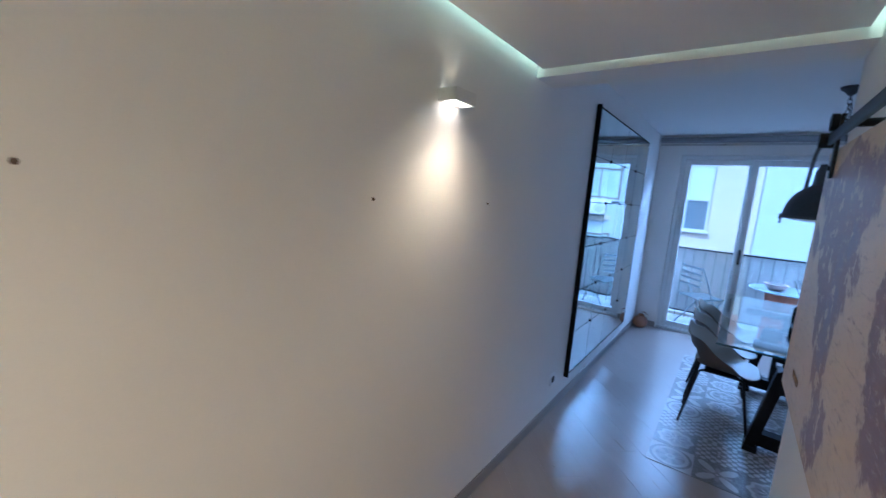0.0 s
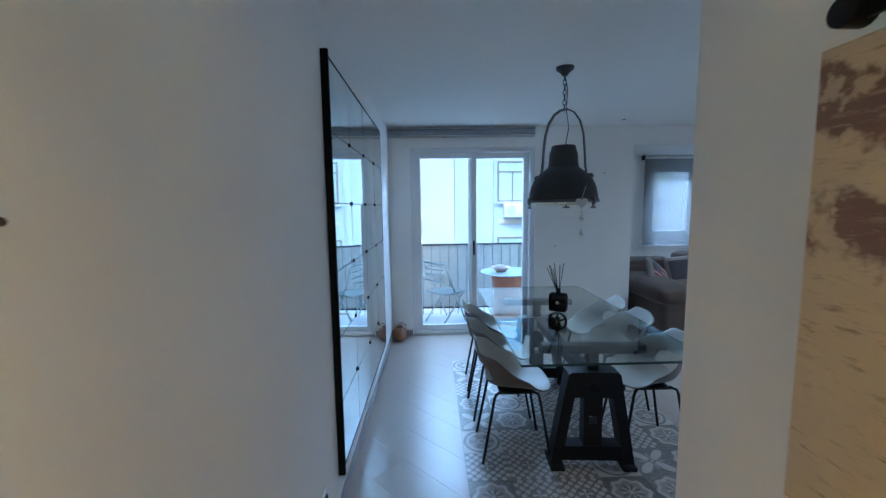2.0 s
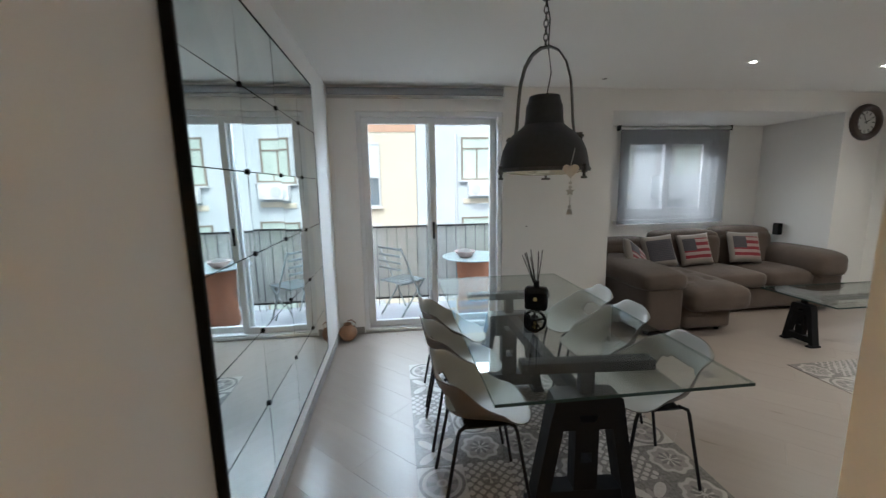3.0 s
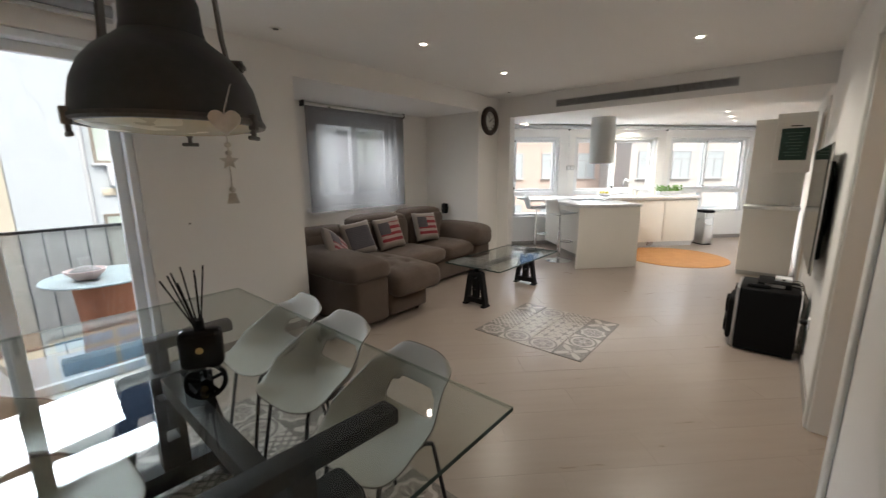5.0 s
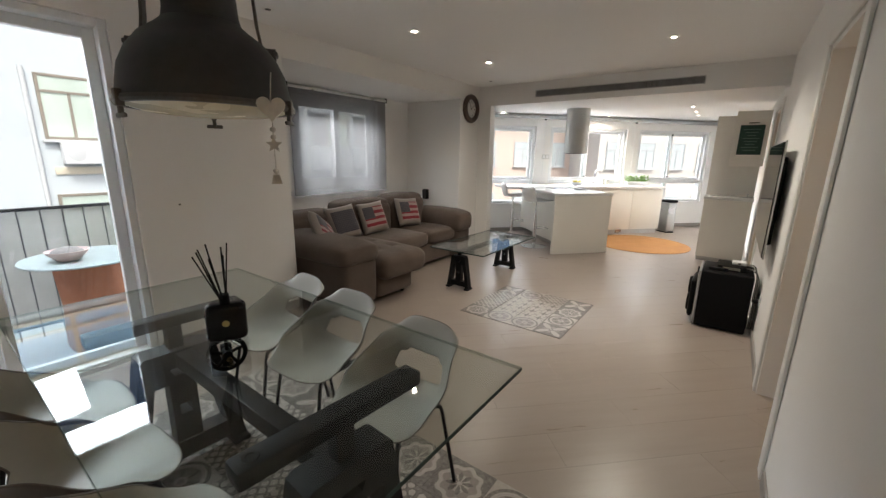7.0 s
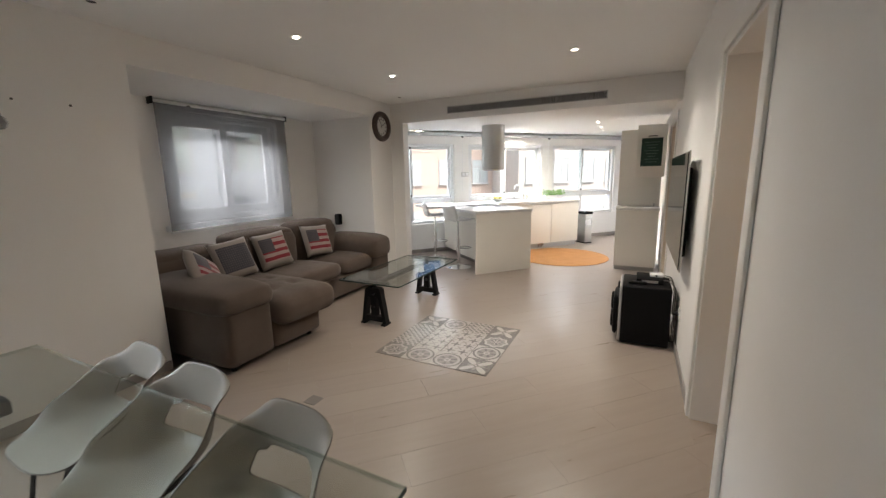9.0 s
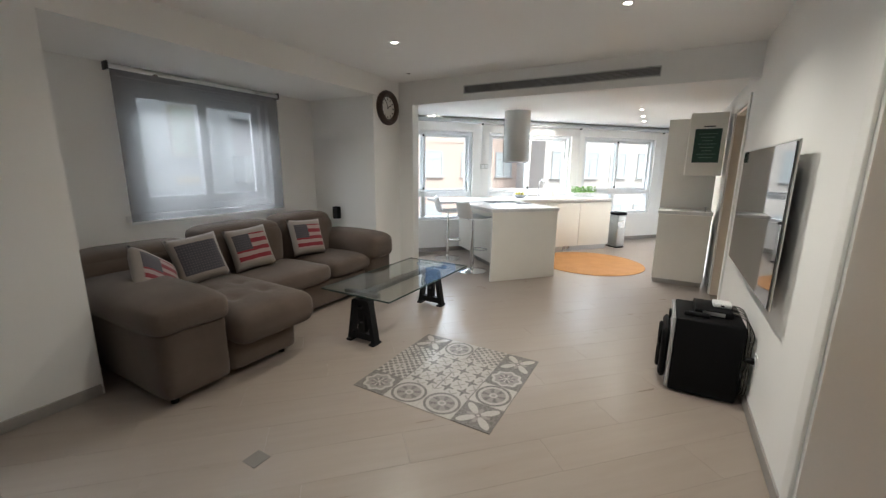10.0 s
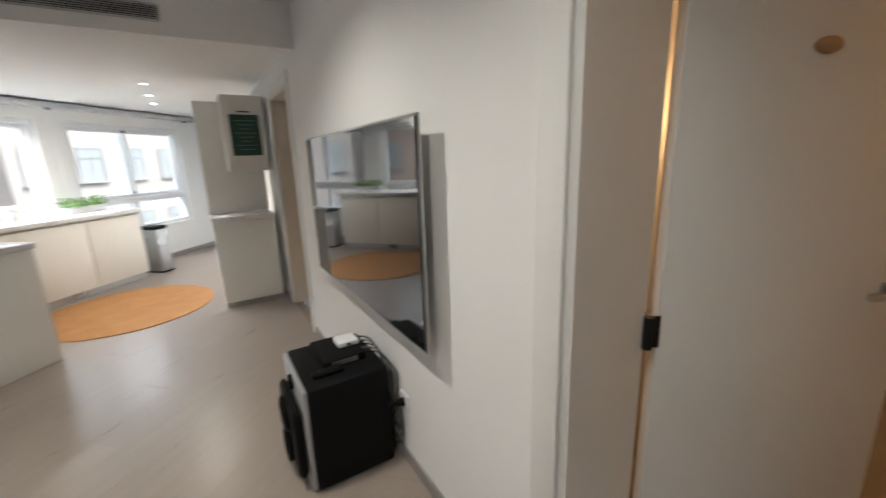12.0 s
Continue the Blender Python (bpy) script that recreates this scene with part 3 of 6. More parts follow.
d1 = doorway(2.41, 3.20, "door_1", "white lacquered door frame of the lamplit room", TRIM, TRIM, 0.285)
leaf = thing("door_leaf", "white interior door standing open into a lamplit room", "door", Matrix.Translation((3.172, 2.095, 0)) @ Matrix.Rotation(radians(64), 4, "Z"), kind="structure")
part("panel", box(B(), -0.765, -0.024, -0.038, 0.002, 0.008, 1.972, 0.003), TRIM, leaf)
lever(leaf, -0.69, 0.002, 1.02, 1)
kn = part("hook", lathe(B(), [(0.0, 0.022), (0.016, 0.021), (0.025, 0.016), (0.027, 0.008), (0.022, 0.0), (0.0, 0.0)], 24), plain("beech_knob", (0.45, 0.27, 0.14), 0.5), leaf, "oval wooden knob")
kn.matrix_local = Matrix.Translation((-0.37, 0.002, 1.64)) @ Matrix.Rotation(radians(-90), 4, "X") @ Matrix.Diagonal((1.25, 0.72, 1, 1))
for z in (0.22, 0.95, 1.80):
    part("hinge", tube(B(), (0.004, 0.006, z - 0.045), (0.004, 0.006, z + 0.045), 0.013), IRON, leaf, "dark hinge knuckle")
    part("hinge_leaf", box(B(), -0.03, 0.0, 0.0022, 0.005, z - 0.045, z + 0.045, 0.001), IRON, leaf, "dark hinge plate")
d2 = doorway(5.93, 6.73, "door_2", "pale door frame beside the kitchen cupboard", TRIM, CREAM_TRIM)
leaf2 = thing("door_leaf", "closed pale interior door beside the kitchen cupboard", "door", Matrix.Translation((0, YT - 0.14, 0)), kind="structure")
part("panel", box(B(), 5.953, 6.707, -0.04, 0.0, 0.006, 1.975, 0.003), CREAM_TRIM, leaf2)
lever(leaf2, 6.03, 0.0, 1.02, 1)

# ---- dining corner ----
mr = thing("wall_mirror", "large dark-framed mirror of joined panes on the wall", "mirror", Matrix.Translation((-0.545, 0, 0)))
Y0, Y1, Z0, Z1 = 3.20, 5.09, 0.20, 2.22
part("backing", box(B(), 0.001, 0.012, Y0, Y1, Z0, Z1), BLACK, mr)
bm = B()
box(bm, 0.001, 0.036, Y0 - 0.016, Y0, Z0 - 0.016, Z1 + 0.016, 0.002, 1)
box(bm, 0.001, 0.020, Y0, Y1, Z1, Z1 + 0.012, 0.002, 1)
box(bm, 0.001, 0.020, Y0, Y1, Z0 - 0.012, Z0, 0.002, 1)
box(bm, 0.001, 0.020, Y1, Y1 + 0.012, Z0 - 0.012, Z1 + 0.012, 0.002, 1)
part("frame", bm, BLACK, mr, "thin black frame")
cols, rows = 4, 6
for i in range(cols):
    for j in range(rows):
        w, h = (Y1 - Y0) / cols, (Z1 - Z0) / rows
        p = part("mirror_pane", box(B(), -0.003, 0.003, -w / 2 + 0.002, w / 2 - 0.002, -h / 2 + 0.002, h / 2 - 0.002), MIRROR, mr)
        p.location = (0.016, Y0 + (i + 0.5) * w, Z0 + (j + 0.5) * h)
        p.rotation_euler = (0, radians(0.25 * math.sin(3.1 * i + 1.7 * j)), radians(0.25 * math.sin(2.3 * i - 4.1 * j)))
        if i and j:
            part("clip", tube(B(), (0.018, Y0 + i * w, Z0 + j * h), (0.026, Y0 + i * w, Z0 + j * h), 0.011, seg=12), BLACK, mr)


def socket(name, label, m, black=True):
    s = thing(name, label, "socket", m)
    part("plate", box(B(), 0, 0.009, -0.041, 0.041, -0.041, 0.041, 0.003), PVC, s)
    part("insert", tube(B(), (0.008, 0, 0), (0.0105, 0, 0), 0.026, seg=20), BLACK if black else PVC, s)
    return s


socket("wall_socket", "white wall socket with a black insert beside the mirror", Matrix.Translation((-0.545, 2.93, 0.255)))
socket("wall_socket", "white wall socket low behind the black cabinet", Matrix.Translation((4.105, YT, 0.33)) @ Matrix.Rotation(radians(90), 4, "Z"), False)
pg = thing("power_plug", "black power plug in the socket with a loose cord", "plug", pose(4.105, YT + 0.0105, 0.33))
part("body", tube(B(), (0, 0, 0), (0.004, 0.040, 0.0), 0.020, 0.014, seg=16), BLACK, pg)
part("cord", sweep(B(), [(0.004, 0.038, 0.0), (0.01, 0.055, -0.01), (0.02, 0.058, -0.05), (0.035, 0.052, -0.12), (0.05, 0.045, -0.19), (0.08, 0.04, -0.26), (0.14, 0.04, -0.30)], 0.0035, 6), BLACK, pg, smooth=60)

# glass table on two trestles
TX0, TX1, TY0, TY1 = 0.37, 1.335, 3.16, 5.0
dt = thing("dining_table", "large clear glass dining table on black trestles", "dining table")
g = part("tabletop", box(B(), TX0, TX1, TY0, TY1, 0.738, 0.750), TABLE_GLASS, dt, "clear greenish glass top")
g.visible_shadow = False
part("glass_edge", box(B(), TX0 - 0.001, TX1 + 0.001, TY0 - 0.002, TY0 - 0.0005, 0.738, 0.750), EDGE_GLASS, dt, "dark green polished glass edge")
part("side_edge", box(B(), TX0 - 0.001, TX1 + 0.001, TY1 + 0.0005, TY1 + 0.002, 0.738, 0.750), LONG_EDGE, dt, "pale polished glass edge")
for x in (TX0 - 0.002, TX1 + 0.0005):
    part("side_edge", box(B(), x, x + 0.0015, TY0, TY1, 0.738, 0.750), LONG_EDGE, dt, "pale polished glass edge")


def trestle(parent, y, xc, wt, wb, h, top, bar, mat, thick=0.05, turn=0.0):
    """A cast A-shaped trestle: tapered plate with slots, a post and a slotted top bar."""
    t = part("trestle", B(), mat, parent)
    t.location = (xc, y, 0)
    t.rotation_euler = (0, 0, radians(turn))
    k = h / 0.58
    w = lambda z: (wb + (wt - wb) * z / h) / 2
    leg = 0.062 * k
    for s in (-1, 1):
        pts = [(s * w(0), 0.0), (s * (w(0) - leg * 1.25), 0.0), (s * (w(0.08 * h) - leg), 0.08 * h), (s * (w(0.74 * h) - leg), 0.74 * h), (s * w(0.74 * h), 0.74 * h)]
        part("leg", prism(B(), pts, 1, -thick, thick), mat, t)
        part("foot", box(B(), min(s * w(0), s * (w(0) - leg * 1.3)), max(s * w(0), s * (w(0) - leg * 1.3)), -thick * 1.7, thick * 1.7, 0.0, 0.028 * k, 0.007 * k), mat, t)
    zt, hole = 0.74 * h, 0.036 * k
    bm = prism(B(), [(-w(zt), zt), (-w(zt + hole), zt + hole), (w(zt + hole), zt + hole), (w(zt), zt)], 1, -thick, thick)
    for s in (-1, 1):
        prism(bm, [(s * w(zt + hole), zt + hole), (s * w(zt + 2 * hole), zt + 2 * hole), (s * 0.045 * k, zt + 2 * hole), (s * 0.03 * k, zt + hole)], 1, -thick, thick)
    prism(bm, [(-w(zt + 2 * hole), zt + 2 * hole), (-w(h), h - 0.012), (-w(h) + 0.02, h), (w(h) - 0.02, h), (w(h), h - 0.012), (w(zt + 2 * hole), zt + 2 * hole)], 1, -thick * 1.08, thick * 1.08)
    part("head", bm, mat, t)
    part("cross_rail", prism(B(), [(-w(0.08 * h) + leg, 0.08 * h), (-w(0.23 * h) + leg, 0.23 * h), (w(0.23 * h) - leg, 0.23 * h), (w(0.08 * h) - leg, 0.08 * h)], 1, -thick * 0.9, thick * 0.9), mat, t)
    web, sq = 0.052 * k, 0.024 * k
    bm = box(B(), -web, web, -thick * 0.8, thick * 0.8, 0.23 * h, 0.46 * h)
    box(bm, -web, -sq, -thick * 0.8, thick * 0.8, 0.46 * h, 0.46 * h + 2 * sq)
    box(bm, sq, web, -thick * 0.8, thick * 0.8, 0.46 * h, 0.46 * h + 2 * sq)
    box(bm, -web, web, -thick * 0.8, thick * 0.8, 0.46 * h + 2 * sq, zt)
    part("middle_web", bm, mat, t)
    part("post", box(B(), -0.03 * k, 0.03 * k, -0.025 * k, 0.025 * k, h, top - 0.05 * k, 0.004), mat, t)
    part("top_bar", box(B(), -bar / 2, bar / 2, -0.036 * k, 0.036 * k, top - 0.055 * k, top - 0.004, 0.008 * k), mat, t)
    for s in (-1, 1):
        bolt = part("bolt", lathe(B(), [(0.0, 0.001), (0.010, 0.001), (0.012, 0.003), (0.020, 0.003), (0.021, 0.0), (0.0, 0.0)], 18), BLACK, t)
        bolt.location = (s * (bar / 2 - 0.045), 0, top - 0.004)
        bolt.scale = (k, k, 0.8)
    return t


trestle(dt, 3.48, 0.855, 0.29, 0.49, 0.58, 0.737, 0.58, GREYWOOD, turn=-4)
trestle(dt, 4.58, 0.83, 0.29, 0.49, 0.58, 0.737, 0.58, GREYWOOD, turn=-2)
part("beam", box(B(), 0.81, 0.88, 3.53, 4.53, 0.50, 0.57, 0.006), GREYWOOD, dt)

wh = part("hand_wheel", B(), BLACK, dt, "black cast hand wheel with spokes")
wh.matrix_local = pose(0.88, 4.19, 0.652, 0, 0, -20)
ro = [(0.064 * math.cos(radians(a)), 0, 0.064 * math.sin(radians(a))) for a in range(0, 361, 15)]
part("rim", sweep(B(), ro, 0.009, 8), BLACK, wh, smooth=60)
part("hub", tube(B(), (0, -0.022, 0), (0, 0.05, 0), 0.018, seg=16), BLACK, wh)
for k in range(5):
    a = radians(72 * k + 18)
    part("spoke", tube(B(), (0, 0, 0), (0.062 * math.cos(a), 0, 0.062 * math.sin(a)), 0.007, seg=8), BLACK, wh)
part("bearing", box(B(), -0.02, 0.02, 0.03, 0.06, -0.09, 0.02, 0.004), BLACK, wh)

# white shell chairs
dc = thing("dining_chair", "white plastic shell chair, darker outside, on thin black legs", "chair", group="chairs round the glass table")
NS, NT = 22, 14
bm = B()
prof = []
for i in range(NS + 1):
    s = i / NS
    if s < 0.42:
        k = s / 0.42
        prof.append((0.22 - 0.32 * k, 0.455 - 0.03 * math.sin(k * 2.2), 0.185 + 0.05 * math.sin(1.57 * k)))
    elif s < 0.60:
        k = (s - 0.42) / 0.18
        a = k * 1.35
        prof.append((-0.10 - 0.09 * math.sin(a), 0.431 + 0.09 * (1 - math.cos(a)), 0.235 - 0.02 * k * k))
    else:
        k = (s - 0.60) / 0.40
        prof.append((-0.188 - 0.05 * k, 0.501 + 0.226 * k, 0.215 - 0.055 * k))
grid = []
for i, (x, z, w) in enumerate(prof):
    row = []
    s = i / NS
    cx, cz = 0.20 - 0.42 * s, 0.462 + 0.262 * s
    for j in range(NT + 1):
        t = 2 * j / NT - 1
        k = 0.84 * abs(t) ** 2.2 * min(1.0, 0.2 + 2.4 * min(s, 1 - s) + 0.25 * s)
        top = max(0.0, (s - 0.80) / 0.20)
        front = max(0.0, (0.14 - s) / 0.14)
        row.append(bm.verts.new((x + (cx - x) * k - 0.045 * front * t ** 4, t * w * (1 - 0.06 * top * top), z + (cz - z) * k - 0.05 * top * t ** 4)))
    grid.append(row)
for i in range(NS):
    for j in range(NT):
        if (12 <= i <= 15 and 4 <= j <= 9) or (12 <= i <= 14 and 3 <= j <= 10):
            continue
        bm.faces.new((grid[i][j], grid[i][j + 1], grid[i + 1][j + 1], grid[i + 1][j]))
sh = part("shell", bm, SHELL_BACK, dc, "white moulded shell with darker outside and an opening", smooth=80)
so = sh.modifiers.new("thick", "SOLIDIFY")
so.thickness, so.offset = 0.008, 0.0
so.material_offset = 1
sh.data.materials.append(SHELL)
su = sh.modifiers.new("round", "SUBSURF")
su.levels = su.render_levels = 1
for sx, sy in ((1, 1), (1, -1), (-1, 1), (-1, -1)):
    top = Vector((0.09 if sx > 0 else -0.09, 0.12 * sy, 0.425))
    mid = top + Vector((0.035 * sx, 0.02 * sy, -0.012))
    foot = Vector((0.20 if sx > 0 else -0.205, 0.165 * sy, 0.004))
    part("leg", sweep(B(), [top, mid, mid + (foot - mid) * 0.06 + Vector((0.004 * sx, 0, 0)), foot], 0.0085), IRON, dc, smooth=60)
part("seat_bracket", box(B(), -0.10, 0.10, -0.13, 0.13, 0.41, 0.42, 0.004), IRON, dc)
spots = [(0.43, 3.66, 0), (0.42, 4.13, 2), (0.43, 4.57, -2), (1.265, 3.665, 180), (1.31, 4.19, 183), (1.33, 4.63, 178)]
dc.matrix_world = pose(*spots[0][:2], 0.004, 0, 0, spots[0][2])
for x, y, a in spots[1:]:
    copy_thing(dc, pose(x, y, 0.004, 0, 0, a))

# reed diffuser
df = thing("reed_diffuser", "black glass reed diffuser bottle with black sticks", "reed diffuser", pose(0.858, 4.11, 0.7505, 0, 0, -30))
part("bottle", box(B(), -0.066, 0.066, -0.032, 0.032, 0.0, 0.140, 0.020, 4), plain("black_gloss_glass", (0.006, 0.006, 0.008), 0.12, vary=0.1, bump=0.0, spec=0.3), df)
part("neck", tube(B(), (0, 0, 0.137), (0, 0, 0.172), 0.017, seg=16), BLACK, df)
part("label", tube(B(), (0, -0.0318, 0.070), (0, -0.0328, 0.070), 0.012, seg=18), plain("gold_seal", (0.65, 0.50, 0.22), 0.35, 0.8), df, "small round gold seal")
for k in range(9):
    a = k * 2.4
    s = 0.020 + 0.008 * (k % 4)
    part("stick", tube(B(), (0.006 * math.cos(a), 0.006 * math.sin(a), 0.13), (1.9 * s * math.cos(a) - 0.03, 1.9 * s * math.sin(a), 0.345 - 0.012 * (k % 3)), 0.0026, seg=6), BLACK, df)

# industrial pendant lamp
LX, LY = 0.836, 3.988
pl = thing("pendant_lamp", "dark grey industrial pendant lamp on a chain", "pendant lamp", pose(LX, LY, 0, 0, 0, -35) @ Matrix.Diagonal((0.955, 0.955, 1, 1)))
part("shade", lathe(B(), [(0.238, 1.548), (0.240, 1.560), (0.236, 1.575), (0.232, 1.600), (0.222, 1.645), (0.200, 1.690), (0.168, 1.728), (0.130, 1.755), (0.106, 1.775), (0.100, 1.800), (0.096, 1.866), (0.086, 1.890), (0.080, 1.915), (0.0, 1.918)], 48), LAMPGREY, pl, "dark enamelled dome shade")
part("rim", lathe(B(), [(0.226, 1.540), (0.244, 1.540), (0.248, 1.548), (0.244, 1.558), (0.230, 1.558), (0.226, 1.540)], 48), STRAP, pl)
part("diffuser", lathe(B(), [(0.0, 1.520), (0.10, 1.523), (0.18, 1.530), (0.226, 1.543), (0.226, 1.549), (0.0, 1.549)], 40), plain("cream_lens", (0.80, 0.73, 0.54), 0.25, vary=0.05, bump=0.0), pl, "cream glass lens")
pts = [(0.165, 0, 1.69), (0.150, 0, 1.78), (0.142, 0, 1.90), (0.132, 0, 1.99), (0.108, 0, 2.07), (0.070, 0, 2.125), (0.025, 0, 2.15)]
pts = pts + [(-x, y, z) for x, y, z in pts[::-1]]
bm = B()
rings = []
for i, p in enumerate(pts):
    d = (Vector(pts[min(i + 1, len(pts) - 1)]) - Vector(pts[max(i - 1, 0)])).normalized()
    nrm = Vector((d.z, 0, -d.x))
    rings.append([bm.verts.new(Vector(p) + nrm * sx * 0.004 + Vector((0, sy * 0.017, 0))) for sx, sy in ((1, 1), (1, -1), (-1, -1), (-1, 1))])
for p, q in zip(rings, rings[1:]):
    for k in range(4):
        bm.faces.new((p[k], p[(k + 1) % 4], q[(k + 1) % 4], q[k]))
bm.faces.new(rings[0])
bm.faces.new(rings[-1])
part("handle", bm, STRAP, pl, "curved steel carrying strap", smooth=50)
for s in (-1, 1):
    part("knob", tube(B(), (s * 0.160, 0, 1.71), (s * 0.200, 0, 1.71), 0.017, seg=14), STRAP, pl)
    part("wing_nut", box(B(), s * 0.200 - 0.006, s * 0.200 + 0.006, -0.022, 0.022, 1.703, 1.717, 0.004), STRAP, pl)
for a in (100, 220, 340):
    c, s = math.cos(radians(a)), math.sin(radians(a))
    k = part("clamp", box(B(), -0.009, 0.009, -0.010, 0.012, -0.022, 0.020, 0.003), STRAP, pl)
    k.matrix_local = Matrix.Translation((0.243 * c, 0.243 * s, 1.55)) @ Matrix.Rotation(radians(a - 90), 4, "Z")
    part("clamp_wing", box(box(B(), -0.026, 0.026, -0.005, 0.005, -0.050, -0.038, 0.004), -0.006, 0.006, -0.006, 0.006, -0.040, -0.020, 0.002), STRAP, k)
for i in range(7):
    z = 2.165 + 0.032 * i
    lk = [(0.011 * math.cos(radians(b)) * (1 if i % 2 else 0), 0.011 * math.cos(radians(b)) * (0 if i % 2 else 1), z + 0.02 * math.sin(radians(b))) for b in range(0, 361, 30)]
    part("chain_link", sweep(B(), lk, 0.0032, 6), STRAP, pl, smooth=60)
part("canopy", lathe(B(), [(0.0, 2.365), (0.018, 2.367), (0.03, 2.385), (0.058, 2.405), (0.062, 2.4195), (0.0, 2.4195)], 28), LAMPGREY, pl)
part("cord", sweep(B(), [(0.01, 0.0, 1.91), (0.03, 0.01, 2.03), (0.012, 0.01, 2.15), (0.02, 0.0, 2.28), (0.0, 0.0, 2.37)], 0.003, 6), BLACK, pl)
hr = thing("heart_hanger", "string of grey wooden heart and star ornaments", "ornament", pose(0.862, 3.712, 0, 0, 0, -32))
GREYO = plain("greywashed_wood", (0.62, 0.60, 0.57), 0.7, vary=0.1, scale=30)
part("string", sweep(B(), [(0.012, 0.212, 1.71), (0.004, 0.09, 1.635), (0, 0, 1.56), (0, 0, 1.34)], 0.0018, 5), GREYO, hr)
hp = [(0.036 * math.sin(a) ** 3, (13 * math.cos(a) - 5 * math.cos(2 * a) - 2 * math.cos(3 * a) - math.cos(4 * a)) / 16 * 0.036) for a in [6.28318 * k / 28 for k in range(28)]]
part("heart", prism(B(), [(p[0], p[1] + 1.535) for p in hp], 1, -0.005, 0.005), GREYO, hr)
part("star", prism(B(), [((0.022 if k % 2 == 0 else 0.010) * math.sin(k * 0.62832), 1.44 + (0.022 if k % 2 == 0 else 0.010) * math.cos(k * 0.62832)) for k in range(10)], 1, -0.004, 0.004), GREYO, hr)
for z in (1.48, 1.46, 1.37):
    part("bead", lathe(B(), [(0.0, -0.008), (0.007, -0.004), (0.008, 0.0), (0.007, 0.004), (0.0, 0.008)], 10, (0, 0, z)), GREYO, hr)
part("bell", prism(B(), [(-0.014, 1.335), (0.014, 1.335), (0.008, 1.36), (-0.008, 1.36)], 1, -0.006, 0.006), GREYO, hr)

for x, z, nm, lb in ((1.949, 1.883, "nail", "small dark nail in the white wall"), (1.693, 1.884, "nail", "small dark nail in the white wall"), (1.389, 1.05, "wall_hook", "tiny grey hook on the white wall")):
    t = thing(nm, lb, "nail", pose(x, YB, z))
    part("shaft", tube(B(), (0, 0.01, 0), (0, -0.012, 0.002), 0.003, seg=8), STRAP, t)
    part("head", tube(B(), (0, -0.012, 0.002), (0, -0.015, 0.002), 0.007, seg=10), STRAP, t)

# clay pot by the balcony door
pt = thing("clay_pot", "small brown round clay pot with a leather strap", "pot", pose(-0.448, 5.73, 0) @ Matrix.Diagonal((0.9, 0.9, 0.9, 1)))
CLAY = plain("brown_clay", (0.23, 0.115, 0.055), 0.7, vary=0.25, scale=12, bump=0.2)
part("body", lathe(B(), [(0.0, 0.0), (0.055, 0.002), (0.088, 0.04), (0.098, 0.085), (0.085, 0.13), (0.05, 0.158), (0.038, 0.17), (0.046, 0.185), (0.036, 0.186), (0.030, 0.165), (0.0, 0.16)], 28), CLAY, pt, smooth=60)
part("handle", sweep(B(), [(0.07, 0, 0.14), (0.085, 0, 0.19), (0.04, 0, 0.225), (0.0, 0, 0.215)], 0.006), CLAY, pt)

# wall switches and entry phone
ic = thing("entry_phone", "white glossy entry phone box on the wall", "entry phone", pose(1.27, YT, 1.493))
GLOSSW = plain("glossy_white_plastic", (0.74, 0.73, 0.71), 0.16, vary=0.02, bump=0.0)
part("body", box(B(), -0.055, 0.095, 0.0, 0.026, -0.062, 0.048, 0.005), GLOSSW, ic)
part("handset", box(B(), 0.0, 0.09, 0.0262, 0.032, -0.056, 0.0, 0.004), GLOSSW, ic)
part("speaker_slot", box(B(), 0.005, 0.08, 0.0262, 0.028, 0.012, 0.018), STEEL, ic)
part("button", tube(B(), (-0.0565, 0.014, -0.048), (-0.053, 0.014, -0.048), 0.004), BLACK, ic)
th = thing("thermostat", "small white wall thermostat with a dark edge", "thermostat", pose(1.435, YT, 1.493))
part("back_plate", box(B(), -0.044, 0.044, 0.0, 0.010, -0.046, 0.046, 0.003), BLACK, th, "black back plate")
part("face", box(B(), -0.040, 0.044, 0.0105, 0.020, -0.044, 0.044, 0.004), PVC, th)
part("display", box(B(), 0.004, 0.034, 0.0202, 0.0225, -0.024, 0.028, 0.001), plain("grey_display", (0.16, 0.16, 0.16), 0.12, vary=0.1, bump=0.0), th)

# ---- hall ----
sc = thing("wall_sconce", "white plaster up-and-down wall light, lit", "wall lamp", pose(-0.545, 1.45, 1.892) @ Matrix.Diagonal((0.9, 0.85, 0.9, 1)))
bm = B()
box(bm, 0.0, 0.008, -0.075, 0.075, -0.025, 0.025, 0.002)
box(bm, 0.080, 0.088, -0.075, 0.075, -0.025, 0.025, 0.002)
box(bm, 0.008, 0.080, -0.075, -0.067, -0.025, 0.025, 0.002)
box(bm, 0.008, 0.080, 0.067, 0.075, -0.025, 0.025, 0.002)
box(bm, 0.020, 0.080, -0.067, 0.067, 0.017, 0.025, 0.001)
part("body", bm, TRIM, sc)
part("bulb", tube(B(), (0.045, -0.04, 0.004), (0.045, 0.04, 0.004), 0.008, seg=12), glow("warm_bulb", (1.0, 0.62, 0.28), 12.0), sc, "glowing warm bulb")
